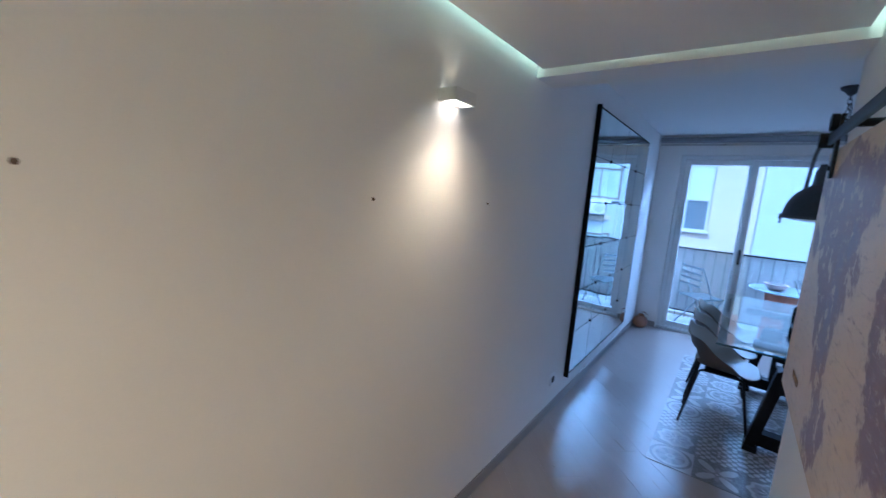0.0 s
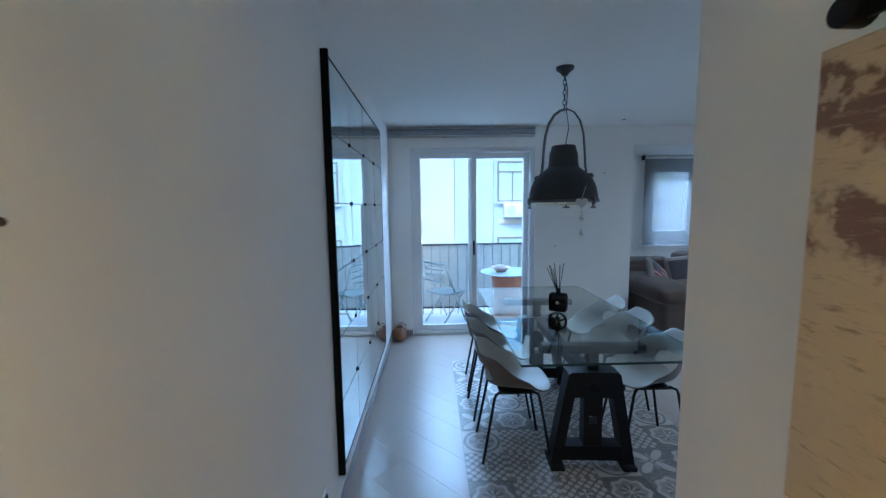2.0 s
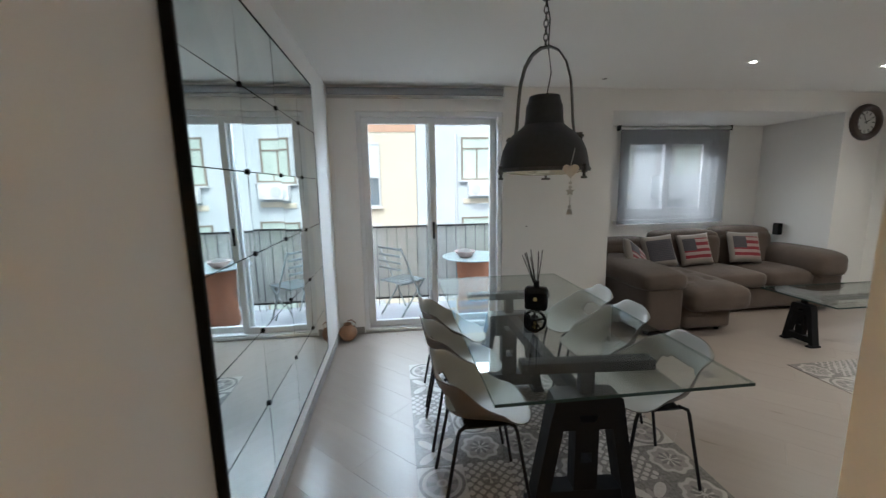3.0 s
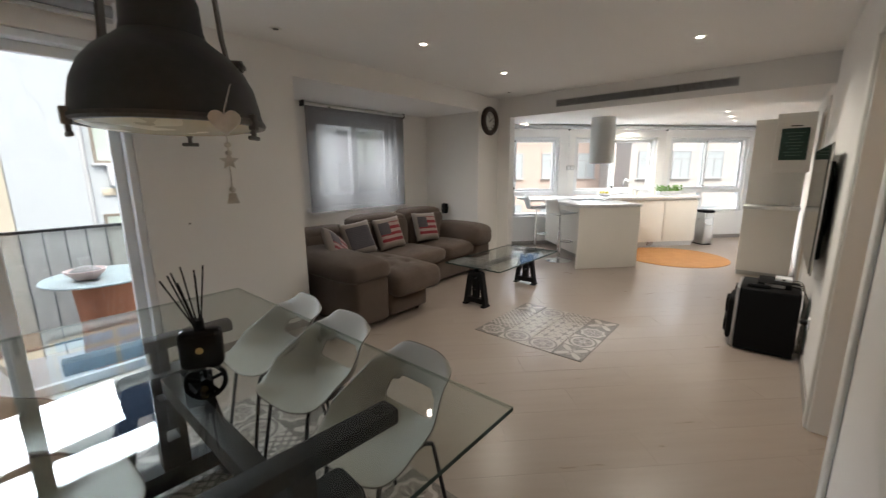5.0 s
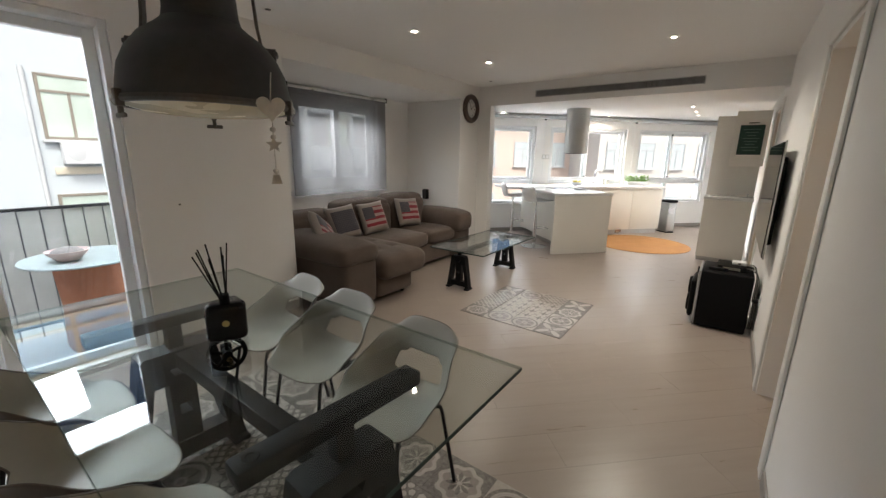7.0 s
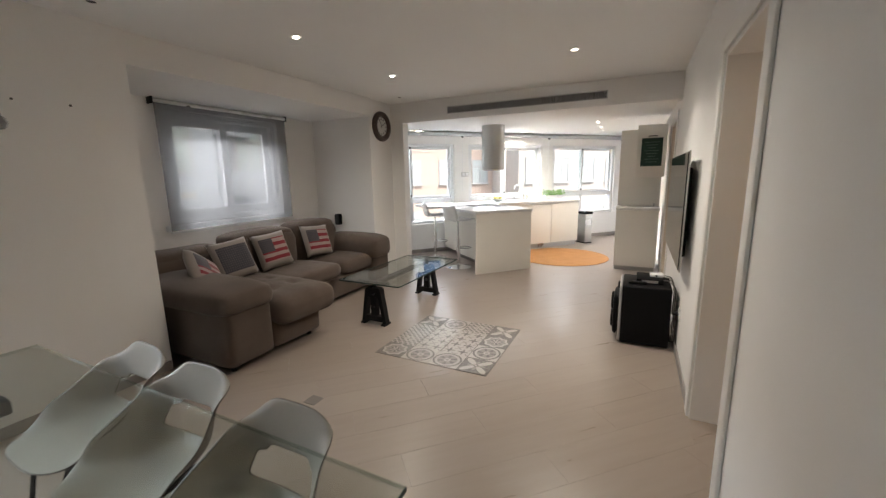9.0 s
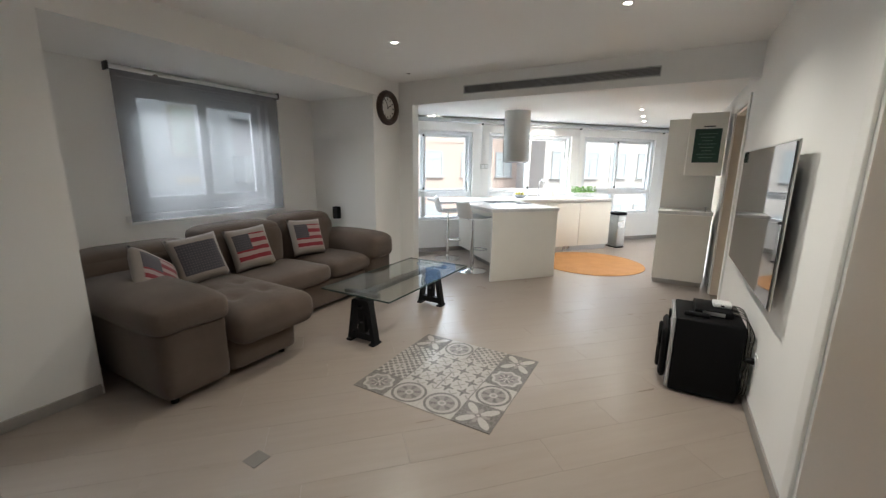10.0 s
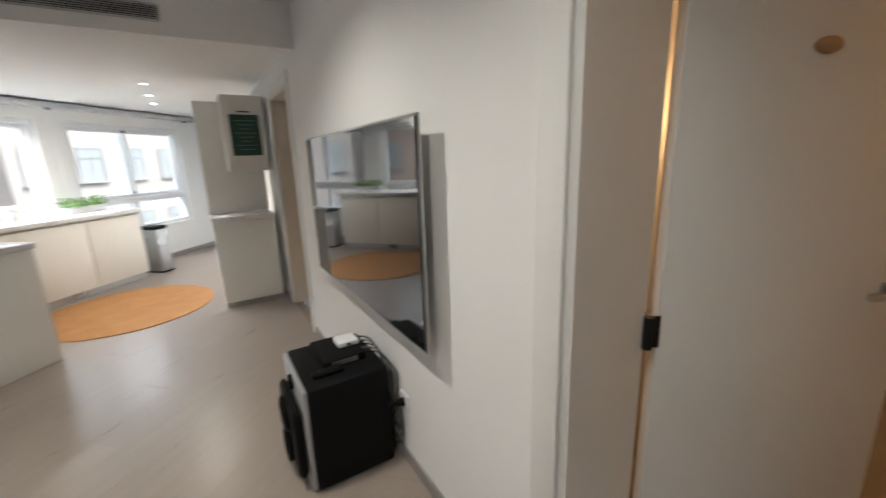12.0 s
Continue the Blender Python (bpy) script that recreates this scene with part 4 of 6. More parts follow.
for y, z in ((1.10, 1.515), (1.795, 1.512), (0.345, 1.555)):
    sp = thing("wall_plug_hole", "small dark screw hole in the hall wall", "screw hole", pose(-0.545, y, z))
    part("plug", tube(B(), (0.0, 0, 0), (0.0035, 0.0, 0.0), 0.006, 0.004, seg=8), plain("hole_brown", (0.12, 0.09, 0.07), 0.9), sp)

n = Nodes("map_print")
v = n.coord()
wv = n.t.nodes.new("ShaderNodeVectorMath")
wv.operation = "ADD"
n.put(wv.inputs[0], v)
n.put(wv.inputs[1], (0.0, 3.1, 1.65))
_, my, mz = n.split(v)
rag = n.math("MULTIPLY", n.math("SUBTRACT", n.noise(wv.outputs[0], 7.0, 10, 0.6), 0.5), 0.30)
low = lambda p, q: n.math("MINIMUM", p, q)
far = lambda y, z, r, sy, sz: n.math("SUBTRACT", r, n.math("SQRT", n.math("ADD", n.math("POWER", n.math("ABSOLUTE", n.math("MULTIPLY", n.math("SUBTRACT", my, y), sy)), 2.0), n.math("POWER", n.math("ABSOLUTE", n.math("MULTIPLY", n.math("SUBTRACT", mz, z), sz)), 2.0))))
west = n.math("SUBTRACT", n.math("MULTIPLY_ADD", mz, 0.857, 0.522), my)
east = n.math("SUBTRACT", my, n.math("MULTIPLY_ADD", mz, -0.30, 1.78))
north = low(low(west, east), n.math("SUBTRACT", 1.715, mz))
mass = n.math("MAXIMUM", n.math("MAXIMUM", north, far(1.40, 1.09, 0.10, 1.2, 0.8)), n.math("MAXIMUM", far(0.98, 1.40, 0.17, 1.0, 0.7), far(1.86, 1.49, 0.055, 0.8, 1.0)))
land = n.ramp(n.math("ADD", mass, rag), -0.008, 0.012)
lakes = n.ramp(n.noise(wv.outputs[0], 16.0, 6, 0.6), 0.56, 0.60)
land = n.math("MULTIPLY", land, n.math("SUBTRACT", 1.0, n.math("MULTIPLY", lakes, 0.8)))
grain = n.noise(n.scaled(v, (1, 3, 46)), 2.0, 5, 0.65)
chips = n.ramp(n.noise(n.scaled(v, (1, 5, 24)), 3.5, 8, 0.75), 0.54, 0.62)
paper = n.mix(n.noise(v, 7, 5), (0.50, 0.39, 0.22), (0.66, 0.54, 0.34))
brown = n.mix(n.noise(v, 9, 6, 0.7), (0.13, 0.07, 0.053), (0.28, 0.17, 0.115))
blue = n.ramp(n.noise(n.scaled(v, (1, 1, 1), loc=(0, 7, 2)), 3.0, 4), 0.56, 0.62)
base = n.mix(land, paper, n.mix(n.math("MULTIPLY", blue, 0.6), brown, (0.16, 0.15, 0.20)))
scuff = n.math("MULTIPLY", n.ramp(n.noise(n.scaled(v, (1, 6, 30), loc=(0, 3, 5)), 2.2, 7, 0.7), 0.56, 0.66), n.ramp(n.noise(v, 3.5, 3), 0.40, 0.60, 0.1, 0.75))
base = n.mix(scuff, base, n.mix(n.noise(v, 40, 3), (0.16, 0.095, 0.06), (0.30, 0.20, 0.12)))
MAP = n.set(color=n.mix(n.math("MULTIPLY", chips, 0.6), base, n.mix(grain, (0.34, 0.25, 0.15), (0.55, 0.44, 0.28))), rough=0.36)
n.bump(n.math("ADD", grain, chips), 0.25, 0.003)
RAWWOOD = plain("raw_wood_edge", (0.36, 0.25, 0.15), 0.75, vary=0.2, scale=14, fine=80, bump=0.2)
mp = thing("map_panel", "sliding wooden panel with a weathered brown world map", "wall panel", pose(0.565, 0, 0))
part("board", box(B(), 0.002, 0.026, 0.72, 1.965, 1.004, 1.757, 0.003), RAWWOOD, mp)
part("print", box(B(), -0.002, 0.002, 0.722, 1.963, 1.005, 1.756, 0.001, 1), MAP, mp, "weathered printed world map")
cv = bpy.data.curves.new("title", "FONT")
cv.body, cv.size, cv.extrude = "WORLD", 0.030, 0.0006
tmp = new("title_curve", cv)
me = bpy.data.meshes.new_from_object(tmp.evaluated_get(bpy.context.evaluated_depsgraph_get()))
bpy.data.objects.remove(tmp)
me.materials.clear()
me.materials.append(plain("faded_brown_ink", (0.34, 0.25, 0.15), 0.8, vary=0.35, scale=25))
ti = new("title", me)
ti.parent = mp
ti.matrix_local = Matrix.Translation((-0.003, 1.775, 1.09)) @ Matrix(((0, 0, -1, 0), (-1, 0, 0, 0), (0, 1, 0, 0), (0, 0, 0, 1)))
tk = thing("barn_door_track", "black iron sliding rail with strap hangers", "sliding rail", pose(0.565, 0, 0))
part("rail", box(B(), -0.022, -0.012, 0.45, 1.915, 1.772, 1.802, 0.002), IRON, tk)
for y in (0.95, 1.83):
    part("strap", box(B(), -0.012, -0.004, y - 0.016, y + 0.016, 1.672, 1.85, 0.002), IRON, tk)
    part("wheel", tube(B(), (-0.030, y, 1.828), (-0.014, y, 1.828), 0.024, seg=22), IRON, tk)
    part("stud", tube(B(), (-0.018, y, 1.70), (-0.011, y, 1.70), 0.007, seg=8), IRON, tk)
part("end_stop", tube(B(), (-0.040, 1.90, 1.787), (-0.005, 1.90, 1.787), 0.022, seg=16), IRON, tk)
for y in (0.6, 1.2, 1.6):
    part("standoff", tube(B(), (-0.014, y, 1.787), (0.086, y, 1.787), 0.010, seg=10), IRON, tk)

# ---- sofa corner ----
sf = thing("corner_sofa", "taupe fabric corner sofa with a tufted chaise", "sofa")


def soft(name, dims, r, label="", bulge=0.0, parent=sf, cuts=7, dimples=()):
    """A stuffed block with rounded edges and slightly bulging faces."""
    x0, x1, y0, y1, z0, z1 = dims
    bm = box(B(), 0, x1 - x0, 0, y1 - y0, 0, z1 - z0)
    bmesh.ops.subdivide_edges(bm, edges=bm.edges, cuts=cuts, use_grid_fill=True)
    sx, sy, sz = x1 - x0, y1 - y0, z1 - z0
    for w in bm.verts:
        c = Vector((min(max(w.co.x, r), sx - r), min(max(w.co.y, r), sy - r), min(max(w.co.z, min(r, sz / 2)), sz - min(r, sz / 2))))
        d = w.co - c
        if d.length > 1e-6:
            m = max(abs(d.x) / r, abs(d.y) / r, abs(d.z) / min(r, sz / 2))
            w.co = c + d.normalized() * min(r, d.length) if d.length > 0 else c
        if bulge:
            fx, fy = 4 * (w.co.x / sx) * (1 - w.co.x / sx), 4 * (w.co.y / sy) * (1 - w.co.y / sy)
            w.co.z += bulge * fx * fy * (1 if w.co.z > sz / 2 else 0)
            for a, b in dimples:
                if w.co.z > sz / 2:
                    w.co.z -= 0.042 * math.exp(-((w.co.x + x0 - a) ** 2 + (w.co.y + y0 - b) ** 2) / 0.0022)
            w.co += 0.006 * noise.noise_vector((w.co + Vector((x0, y0, z0))) * 6)
    ob = part(name, bm, FABRIC, parent, label, smooth=180)
    ob.location = (x0, y0, z0)
    su = ob.modifiers.new("round", "SUBSURF")
    su.levels = su.render_levels = 1
    return ob


soft("arm_base", (2.385, 2.80, 5.315, 6.62, 0.03, 0.50), 0.03)
soft("arm_pad", (2.335, 2.84, 5.285, 6.65, 0.43, 0.635), 0.095, "padded arm", 0.03)
soft("chaise_base", (2.795, 3.335, 5.33, 6.40, 0.035, 0.34), 0.025)
ch = soft("chaise_cushion", (2.80, 3.45, 5.215, 6.42, 0.225, 0.475), 0.10, "tufted chaise cushion", 0.03, cuts=20, dimples=[(a, b) for a in (2.98, 3.22) for b in (5.55, 5.85)])
for a in (2.98, 3.22):
    for b in (5.55, 5.85):
        part("tuft_button", lathe(B(), [(0.0, 0.012), (0.014, 0.008), (0.022, 0.0), (0.0, -0.002)], 14, (a - 2.80, b - 5.215, 0.238)), FABRIC, ch)
soft("seat_base", (3.34, 4.76, 5.80, 6.5, 0.035, 0.30), 0.025)
soft("seat_cushion", (3.36, 4.16, 5.74, 6.42, 0.28, 0.47), 0.08, "", 0.02)
soft("seat_cushion", (4.165, 4.76, 5.74, 6.42, 0.28, 0.47), 0.08, "", 0.02)
soft("arm_base", (4.69, 5.03, 5.70, 6.62, 0.03, 0.46), 0.03)
soft("arm_pad", (4.64, 5.05, 5.64, 6.62, 0.38, 0.68), 0.11, "padded arm", 0.02)
for x0, x1, z1 in ((2.40, 3.24, 0.80), (3.24, 4.06, 0.875), (4.06, 4.76, 0.90)):
    soft("backrest", (x0, x1, 6.30, 6.66, 0.40, z1 - 0.04), 0.10)
    soft("head_cushion", (x0 + 0.01, x1 - 0.01, 6.34, 6.70, z1 - 0.22, z1), 0.085, "", 0.015)
soft("back_panel", (2.39, 4.98, 6.60, 6.74, 0.05, 0.74), 0.04)
for x, y in ((2.46, 5.40), (3.24, 5.42), (4.92, 5.88), (2.46, 6.66), (4.92, 6.66)):
    part("foot", tube(B(), (x, y, 0.0), (x, y, 0.05), 0.022, 0.028, seg=12), BLACK, sf)


def flag_cloth(name, stars):
    """Cushion cover with a beige border round a striped or starry field."""
    n = Nodes(name)
    v = n.coord()
    x, y, z = n.split(v)
    lin = n.mix(n.noise(v, 120, 3), (0.20, 0.17, 0.15), (0.28, 0.245, 0.22))
    wob = n.math("MULTIPLY", n.math("SUBTRACT", n.noise(v, 9, 3), 0.5), 0.02)
    stripe = n.math("GREATER_THAN", n.math("SINE", n.math("MULTIPLY", n.math("ADD", z, wob), 6.28318 / 0.075)), 0.0)
    red = n.mix(n.noise(v, 60, 3), (0.15, 0.008, 0.016), (0.22, 0.015, 0.024))
    wht = n.mix(n.noise(v, 60, 3), (0.26, 0.195, 0.18), (0.34, 0.26, 0.245))
    navy = n.mix(n.noise(v, 70, 3), (0.034, 0.032, 0.042), (0.06, 0.054, 0.064))
    dots = n.math("GREATER_THAN", n.math("MULTIPLY", n.math("SINE", n.math("MULTIPLY", n.math("ADD", x, z), 150)), n.math("SINE", n.math("MULTIPLY", n.math("SUBTRACT", x, z), 150))), 0.35)
    field = n.mix(n.math("MULTIPLY", dots, 0.25), navy, (0.20, 0.18, 0.18))
    if stars:
        art = field
    else:
        canton = n.math("MULTIPLY", n.math("LESS_THAN", x, -0.005), n.math("GREATER_THAN", z, -0.02))
        art = n.mix(canton, n.mix(stripe, red, wht), field)
    inside = n.math("MULTIPLY", n.math("LESS_THAN", n.math("ABSOLUTE", x), 0.150), n.math("LESS_THAN", n.math("ABSOLUTE", z), 0.125))
    n.bump(n.noise(v, 200, 2), 0.3, 0.003)
    return n.set(color=n.mix(inside, lin, art), rough=0.9, sheen=0.2)


STRIPED, STARRY = flag_cloth("striped_cover", False), flag_cloth("starry_cover", True)


def cushion(m, mat, label):
    t = thing("cushion", label, "cushion", m, "cushions on the sofa")
    bm = B()
    N = 12
    rows = {}
    for s in (-1, 1):
        for i in range(N + 1):
            for j in range(N + 1):
                a, b = 2 * i / N - 1, 2 * j / N - 1
                e = max(0.0, (1 - a ** 4) * (1 - b ** 4)) ** 0.5
                pin = 1 - 0.06 * (1 - abs(a) ** 2) * abs(b) ** 2
                pin2 = 1 - 0.06 * (1 - abs(b) ** 2) * abs(a) ** 2
                rows[s, i, j] = bm.verts.new((0.195 * a * pin2, s * 0.062 * e, 0.195 * b * pin))
        for i in range(N):
            for j in range(N):
                bm.faces.new((rows[s, i, j], rows[s, i + 1, j], rows[s, i + 1, j + 1], rows[s, i, j + 1]))
    bmesh.ops.remove_doubles(bm, verts=bm.verts, dist=0.002)
    part("cover", bm, mat, t, smooth=180)
    return t


cushion(pose(2.72, 6.02, 0.640, -42, 36, 14), STRIPED, "striped red, white and navy cushion tipped on its corner")
cushion(pose(3.10, 6.17, 0.675, -24, -5, -4), STARRY, "beige cushion with a navy starry field")
cushion(pose(3.58, 6.20, 0.675, -22, -4, -6), STRIPED, "striped red, white and navy cushion with beige border")
cushion(pose(4.25, 6.22, 0.675, -22, 3, -8), STRIPED, "striped red, white and navy cushion with beige border")

spk = thing("wall_speaker", "small black satellite loudspeaker on the wall", "loudspeaker", pose(5.06, 6.52, 0.845))
part("body", box(B(), -0.085, -0.02, -0.042, 0.042, -0.075, 0.075, 0.01, 3), BLACK, spk)
part("bracket", box(B(), -0.022, 0.0, -0.015, 0.015, -0.02, 0.02, 0.003), BLACK, spk)
part("grille", box(B(), -0.089, -0.084, -0.036, 0.036, -0.068, 0.068, 0.004), plain("speaker_cloth", (0.02, 0.02, 0.02), 0.9, fine=300, bump=0.4), spk)

ck = thing("wall_clock", "round wall clock with a broad dark frame", "clock", pose(5.31, 5.94, 2.095, 90, 0, 0))
DKW = plain("dark_brown_frame", (0.055, 0.034, 0.027), 0.4, vary=0.3, scale=10, bump=0.1)
part("frame", lathe(B(), [(0.122, 0.0), (0.195, 0.0), (0.198, 0.02), (0.185, 0.045), (0.160, 0.055), (0.135, 0.045), (0.122, 0.018)], 40), DKW, ck)
part("dial", tube(B(), (0, 0, 0.006), (0, 0, 0.014), 0.126, seg=36), plain("clock_face", (0.66, 0.65, 0.62), 0.5), ck, "pale dial")
for k in range(12):
    a = radians(30 * k)
    o = part("hour_mark", box(B(), -0.005, 0.005, 0.088, 0.115, 0.014, 0.016), BLACK, ck)
    o.rotation_euler = (0, 0, a)
for L, a in ((0.065, -60), (0.095, 25)):
    o = part("clock_hand", box(B(), -0.004, 0.004, -0.015, L, 0.018, 0.020), BLACK, ck)
    o.rotation_euler = (0, 0, radians(a))

# coffee table
ct = thing("coffee_table", "clear glass coffee table on black cast trestles", "coffee table")
CX0, CX1, CY0, CY1, CZ = 3.56, 4.84, 4.61, 5.29, 0.45
g = part("tabletop", box(B(), CX0, CX1, CY0, CY1, CZ - 0.012, CZ), TABLE_GLASS, ct, "clear greenish glass top")
g.visible_shadow = False
bm = B()
box(bm, CX0 - 0.001, CX1 + 0.001, CY0 - 0.002, CY0 - 0.0005, CZ - 0.012, CZ)
box(bm, CX0 - 0.001, CX1 + 0.001, CY1 + 0.0005, CY1 + 0.002, CZ - 0.012, CZ)
box(bm, CX0 - 0.002, CX0 - 0.0005, CY0, CY1, CZ - 0.012, CZ)
box(bm, CX1 + 0.0005, CX1 + 0.002, CY0, CY1, CZ - 0.012, CZ)
part("glass_edge", bm, EDGE_GLASS, ct, "dark green polished glass edge")
for x in (3.70, 4.77):
    trestle(ct, 4.985, x, 0.17, 0.29, 0.37, 0.437, 0.34, GREYWOOD, 0.032, 90)
part("beam", box(B(), 3.72, 4.75, 4.955, 5.015, 0.385, 0.425, 0.005), GREYWOOD, ct)

# ---- television wall ----
tv = thing("television", "large flat television with silver edge on a wall bracket", "television", pose(0, YT, 0))
part("screen", box(B(), 3.745, 5.155, 0.0705, 0.076, 0.755, 1.545), SCREEN, tv, "black glossy screen reflecting the windows")
part("casing", box(B(), 3.735, 5.165, 0.059, 0.0695, 0.742, 1.556, 0.004), STEEL, tv, "thin silver casing")
part("back", box(B(), 3.9, 5.04, 0.025, 0.059, 0.82, 1.45, 0.012), BLACK, tv)
part("bracket", box(B(), 4.2, 4.75, 0.0, 0.025, 0.95, 1.35), IRON, tv)

sb = thing("subwoofer", "black box loudspeaker standing on the floor", "loudspeaker")
part("body", box(B(), 4.15, 4.58, 2.44, 2.80, 0.012, 0.505, 0.012, 3), BLACK, sb)
part("front_panel", box(B(), 4.155, 4.575, 2.801, 2.822, 0.02, 0.50, 0.008, 2), plain("silver_grey_panel", (0.42, 0.42, 0.43), 0.35, 0.4), sb, "silver front panel")
part("speaker_bezel", box(B(), 4.19, 4.53, 2.8225, 2.866, 0.06, 0.40, 0.030, 4), BLACK, sb, "rounded black speaker surround")
for z in (0.15, 0.31):
    part("driver_ring", lathe(B(), [(0.05, 0.0), (0.095, 0.0), (0.098, 0.012), (0.085, 0.02), (0.05, 0.006)], 30), BLACK, sb).matrix_local = Matrix.Translation((4.36, 2.866, z)) @ Matrix.Diagonal((0.82, 1, 0.82, 1)) @ Matrix.Rotation(radians(-90), 4, "X")
part("port", lathe(B(), [(0.0, 0.002), (0.05, 0.002), (0.056, 0.016), (0.06, 0.004)], 24), BLACK, sb).matrix_local = Matrix.Translation((4.36, 2.822, 0.455)) @ Matrix.Diagonal((0.6, 1, 0.6, 1)) @ Matrix.Rotation(radians(-90), 4, "X")
for x in (4.21, 4.57):
    for y in (2.47, 2.77):
        part("foot", tube(B(), (x, y, 0.0), (x, y, 0.016), 0.016, seg=12), BLACK, sb)
for nm, lab, cat, dims, mt in (("set_top_box", "flat black set-top box on the loudspeaker", "set-top box", (4.27, 4.52, 2.50, 2.70, 0.506, 0.545), BLACK), ("router", "small white wireless router on the set-top box", "router", (4.36, 4.46, 2.50, 2.60, 0.546, 0.572), PVC)):
    o = thing(nm, lab, cat)
    part("body", box(B(), *dims, 0.006, 3), mt, o)
    x0, x1, y0, y1, z0, z1 = dims
    part("status_plate", box(B(), x0 - 0.002, x0 - 0.0005, y0 + 0.04, y1 - 0.04, z0 + 0.008, z1 - 0.008), STEEL if mt is BLACK else BLACK, o)
gp = thing("game_pad", "small black remote control on the loudspeaker", "remote control")
part("body", box(B(), 4.22, 4.26, 2.62, 2.76, 0.506, 0.528, 0.008, 3), BLACK, gp)
part("keypad", box(B(), 4.225, 4.255, 2.64, 2.73, 0.528, 0.530), IRON, gp)
CABLE = plain("grey_cable", (0.16, 0.15, 0.13), 0.6)
cabs = thing("cable_bundle", "loose grey and black cables behind the loudspeaker", "cables")
for k in range(5):
    y = 2.405 + 0.005 * k
    pts = [(4.30 + 0.05 * k, 2.52, 0.53), (4.26 + 0.03 * k, 2.44, 0.525 + 0.006 * k), (4.16 + 0.02 * k, y, 0.47), (4.13 + 0.012 * k, y + 0.006, 0.40 - 0.02 * k), (4.16 - 0.012 * k, y, 0.30), (4.12 + 0.014 * k, y, 0.18 + 0.01 * k), (4.15, y, 0.09 + 0.01 * k), (4.22, y, 0.05)]
    fine = []
    for i in range(len(pts) - 1):
        p0, p1, p2, p3 = (Vector(pts[max(0, min(len(pts) - 1, i + q))]) for q in (-1, 0, 1, 2))
        for u in (0, 0.25, 0.5, 0.75):
            fine.append(0.5 * (2 * p1 + (p2 - p0) * u + (2 * p0 - 5 * p1 + 4 * p2 - p3) * u * u + (3 * p1 - p0 - 3 * p2 + p3) * u ** 3))
    part("cable", sweep(B(), fine + [Vector(pts[-1])], 0.0035 + 0.0005 * (k % 2), 6), CABLE if k % 2 else BLACK, cabs, smooth=60)

# ventilation grille in the beam
vg = thing("ventilation_grille", "long grey slatted air grille in the beam", "air grille", pose(XB, 0, 0))
part("backing", box(B(), -0.003, -0.001, 3.105, 5.04, 2.225, 2.305), BLACK, vg)
part("grille_frame", box(box(box(box(B(), -0.014, -0.001, 3.10, 5.045, 2.220, 2.230), -0.014, -0.001, 3.10, 5.045, 2.300, 2.310), -0.014, -0.001, 3.10, 3.11, 2.23, 2.30), -0.014, -0.001, 5.035, 5.045, 2.23, 2.30), STEEL, vg)
SLAT = plain("grey_slat", (0.42, 0.42, 0.42), 0.5, 0.2)
for k in range(6):
    o = part("slat", box(B(), -0.006, 0.006, 3.11, 5.035, -0.0012, 0.0012), SLAT, vg)
    o.location, o.rotation_euler = (-0.009, 0, 2.2375 + 0.011 * k), (0, radians(-35), 0)


def downlight(x, y, z, lit=True):
    d = thing("downlight", "small round recessed ceiling lamp%s" % (", lit" if lit else ", unlit"), "ceiling lamp", pose(x, y, z), "recessed lamps")
    part("trim_ring", lathe(B(), [(0.023, -0.004), (0.040, -0.004), (0.042, -0.001), (0.023, -0.001)], 24), TRIM, d)
    part("lens", tube(B(), (0, 0, -0.003), (0, 0, -0.0005), 0.023, seg=20), LIT if lit else IRON, d)


LIT = glow("lit_lens", (1.0, 0.90, 0.74), 14.0)
for x, y in ((2.965, 5.005), (4.248, 5.035), (4.28, 3.278), (2.965, 3.28)):
    downlight(x, y, HC)
for x, y in ((7.65, 3.37), (8.42, 3.39), (9.15, 3.41), (7.0, 6.3), (8.4, 4.8)):
    downlight(x, y, HK)
downlight(2.0, 5.55, HC, False)
downlight(5.2, 5.55, HC, False)

# ---- kitchen ----
KM = KIT
isl = thing("kitchen_island", "white kitchen island with a white top and breakfast bar", "kitchen island", KM)
part("end_panel", box(B(), 1.25, 2.18, 7.434, 7.474, 0.0, 0.875, 0.003), LACQ, isl)
part("body", box(B(), 1.56, 2.17, 7.475, 8.69, 0.07, 0.875, 0.002), LACQ, isl)
part("plinth", box(B(), 1.60, 2.13, 7.475, 8.69, 0.0, 0.07), BASEB, isl)
for k in range(2):
    part("drawer_front", box(B(), 2.172, 2.19, 7.50 + 0.60 * k, 8.08 + 0.60 * k, 0.09, 0.86, 0.003), LACQ, isl)
wt = thing("worktop", "continuous white stone worktop of island and counter", "worktop", KM)
part("island_top", box(B(), 1.235, 2.20, 7.425, 8.685, 0.878, 0.918, 0.003), STONE, wt)
part("counter_top", box(B(), 1.0, 4.24, 8.688, FV - 0.014, 0.878, 0.918, 0.003), STONE, wt)
hob = thing("induction_hob", "black glass induction hob set in the worktop", "hob", KM)
part("glass_plate", box(B(), 1.62, 2.14, 8.00, 8.58, 0.9185, 0.924, 0.002), plain("hob_glass", (0.01, 0.01, 0.012), 0.06, vary=0.05, bump=0.0), hob)
part("control_strip", box(B(), 2.08, 2.12, 8.1, 8.45, 0.9242, 0.9248), STEEL, hob)
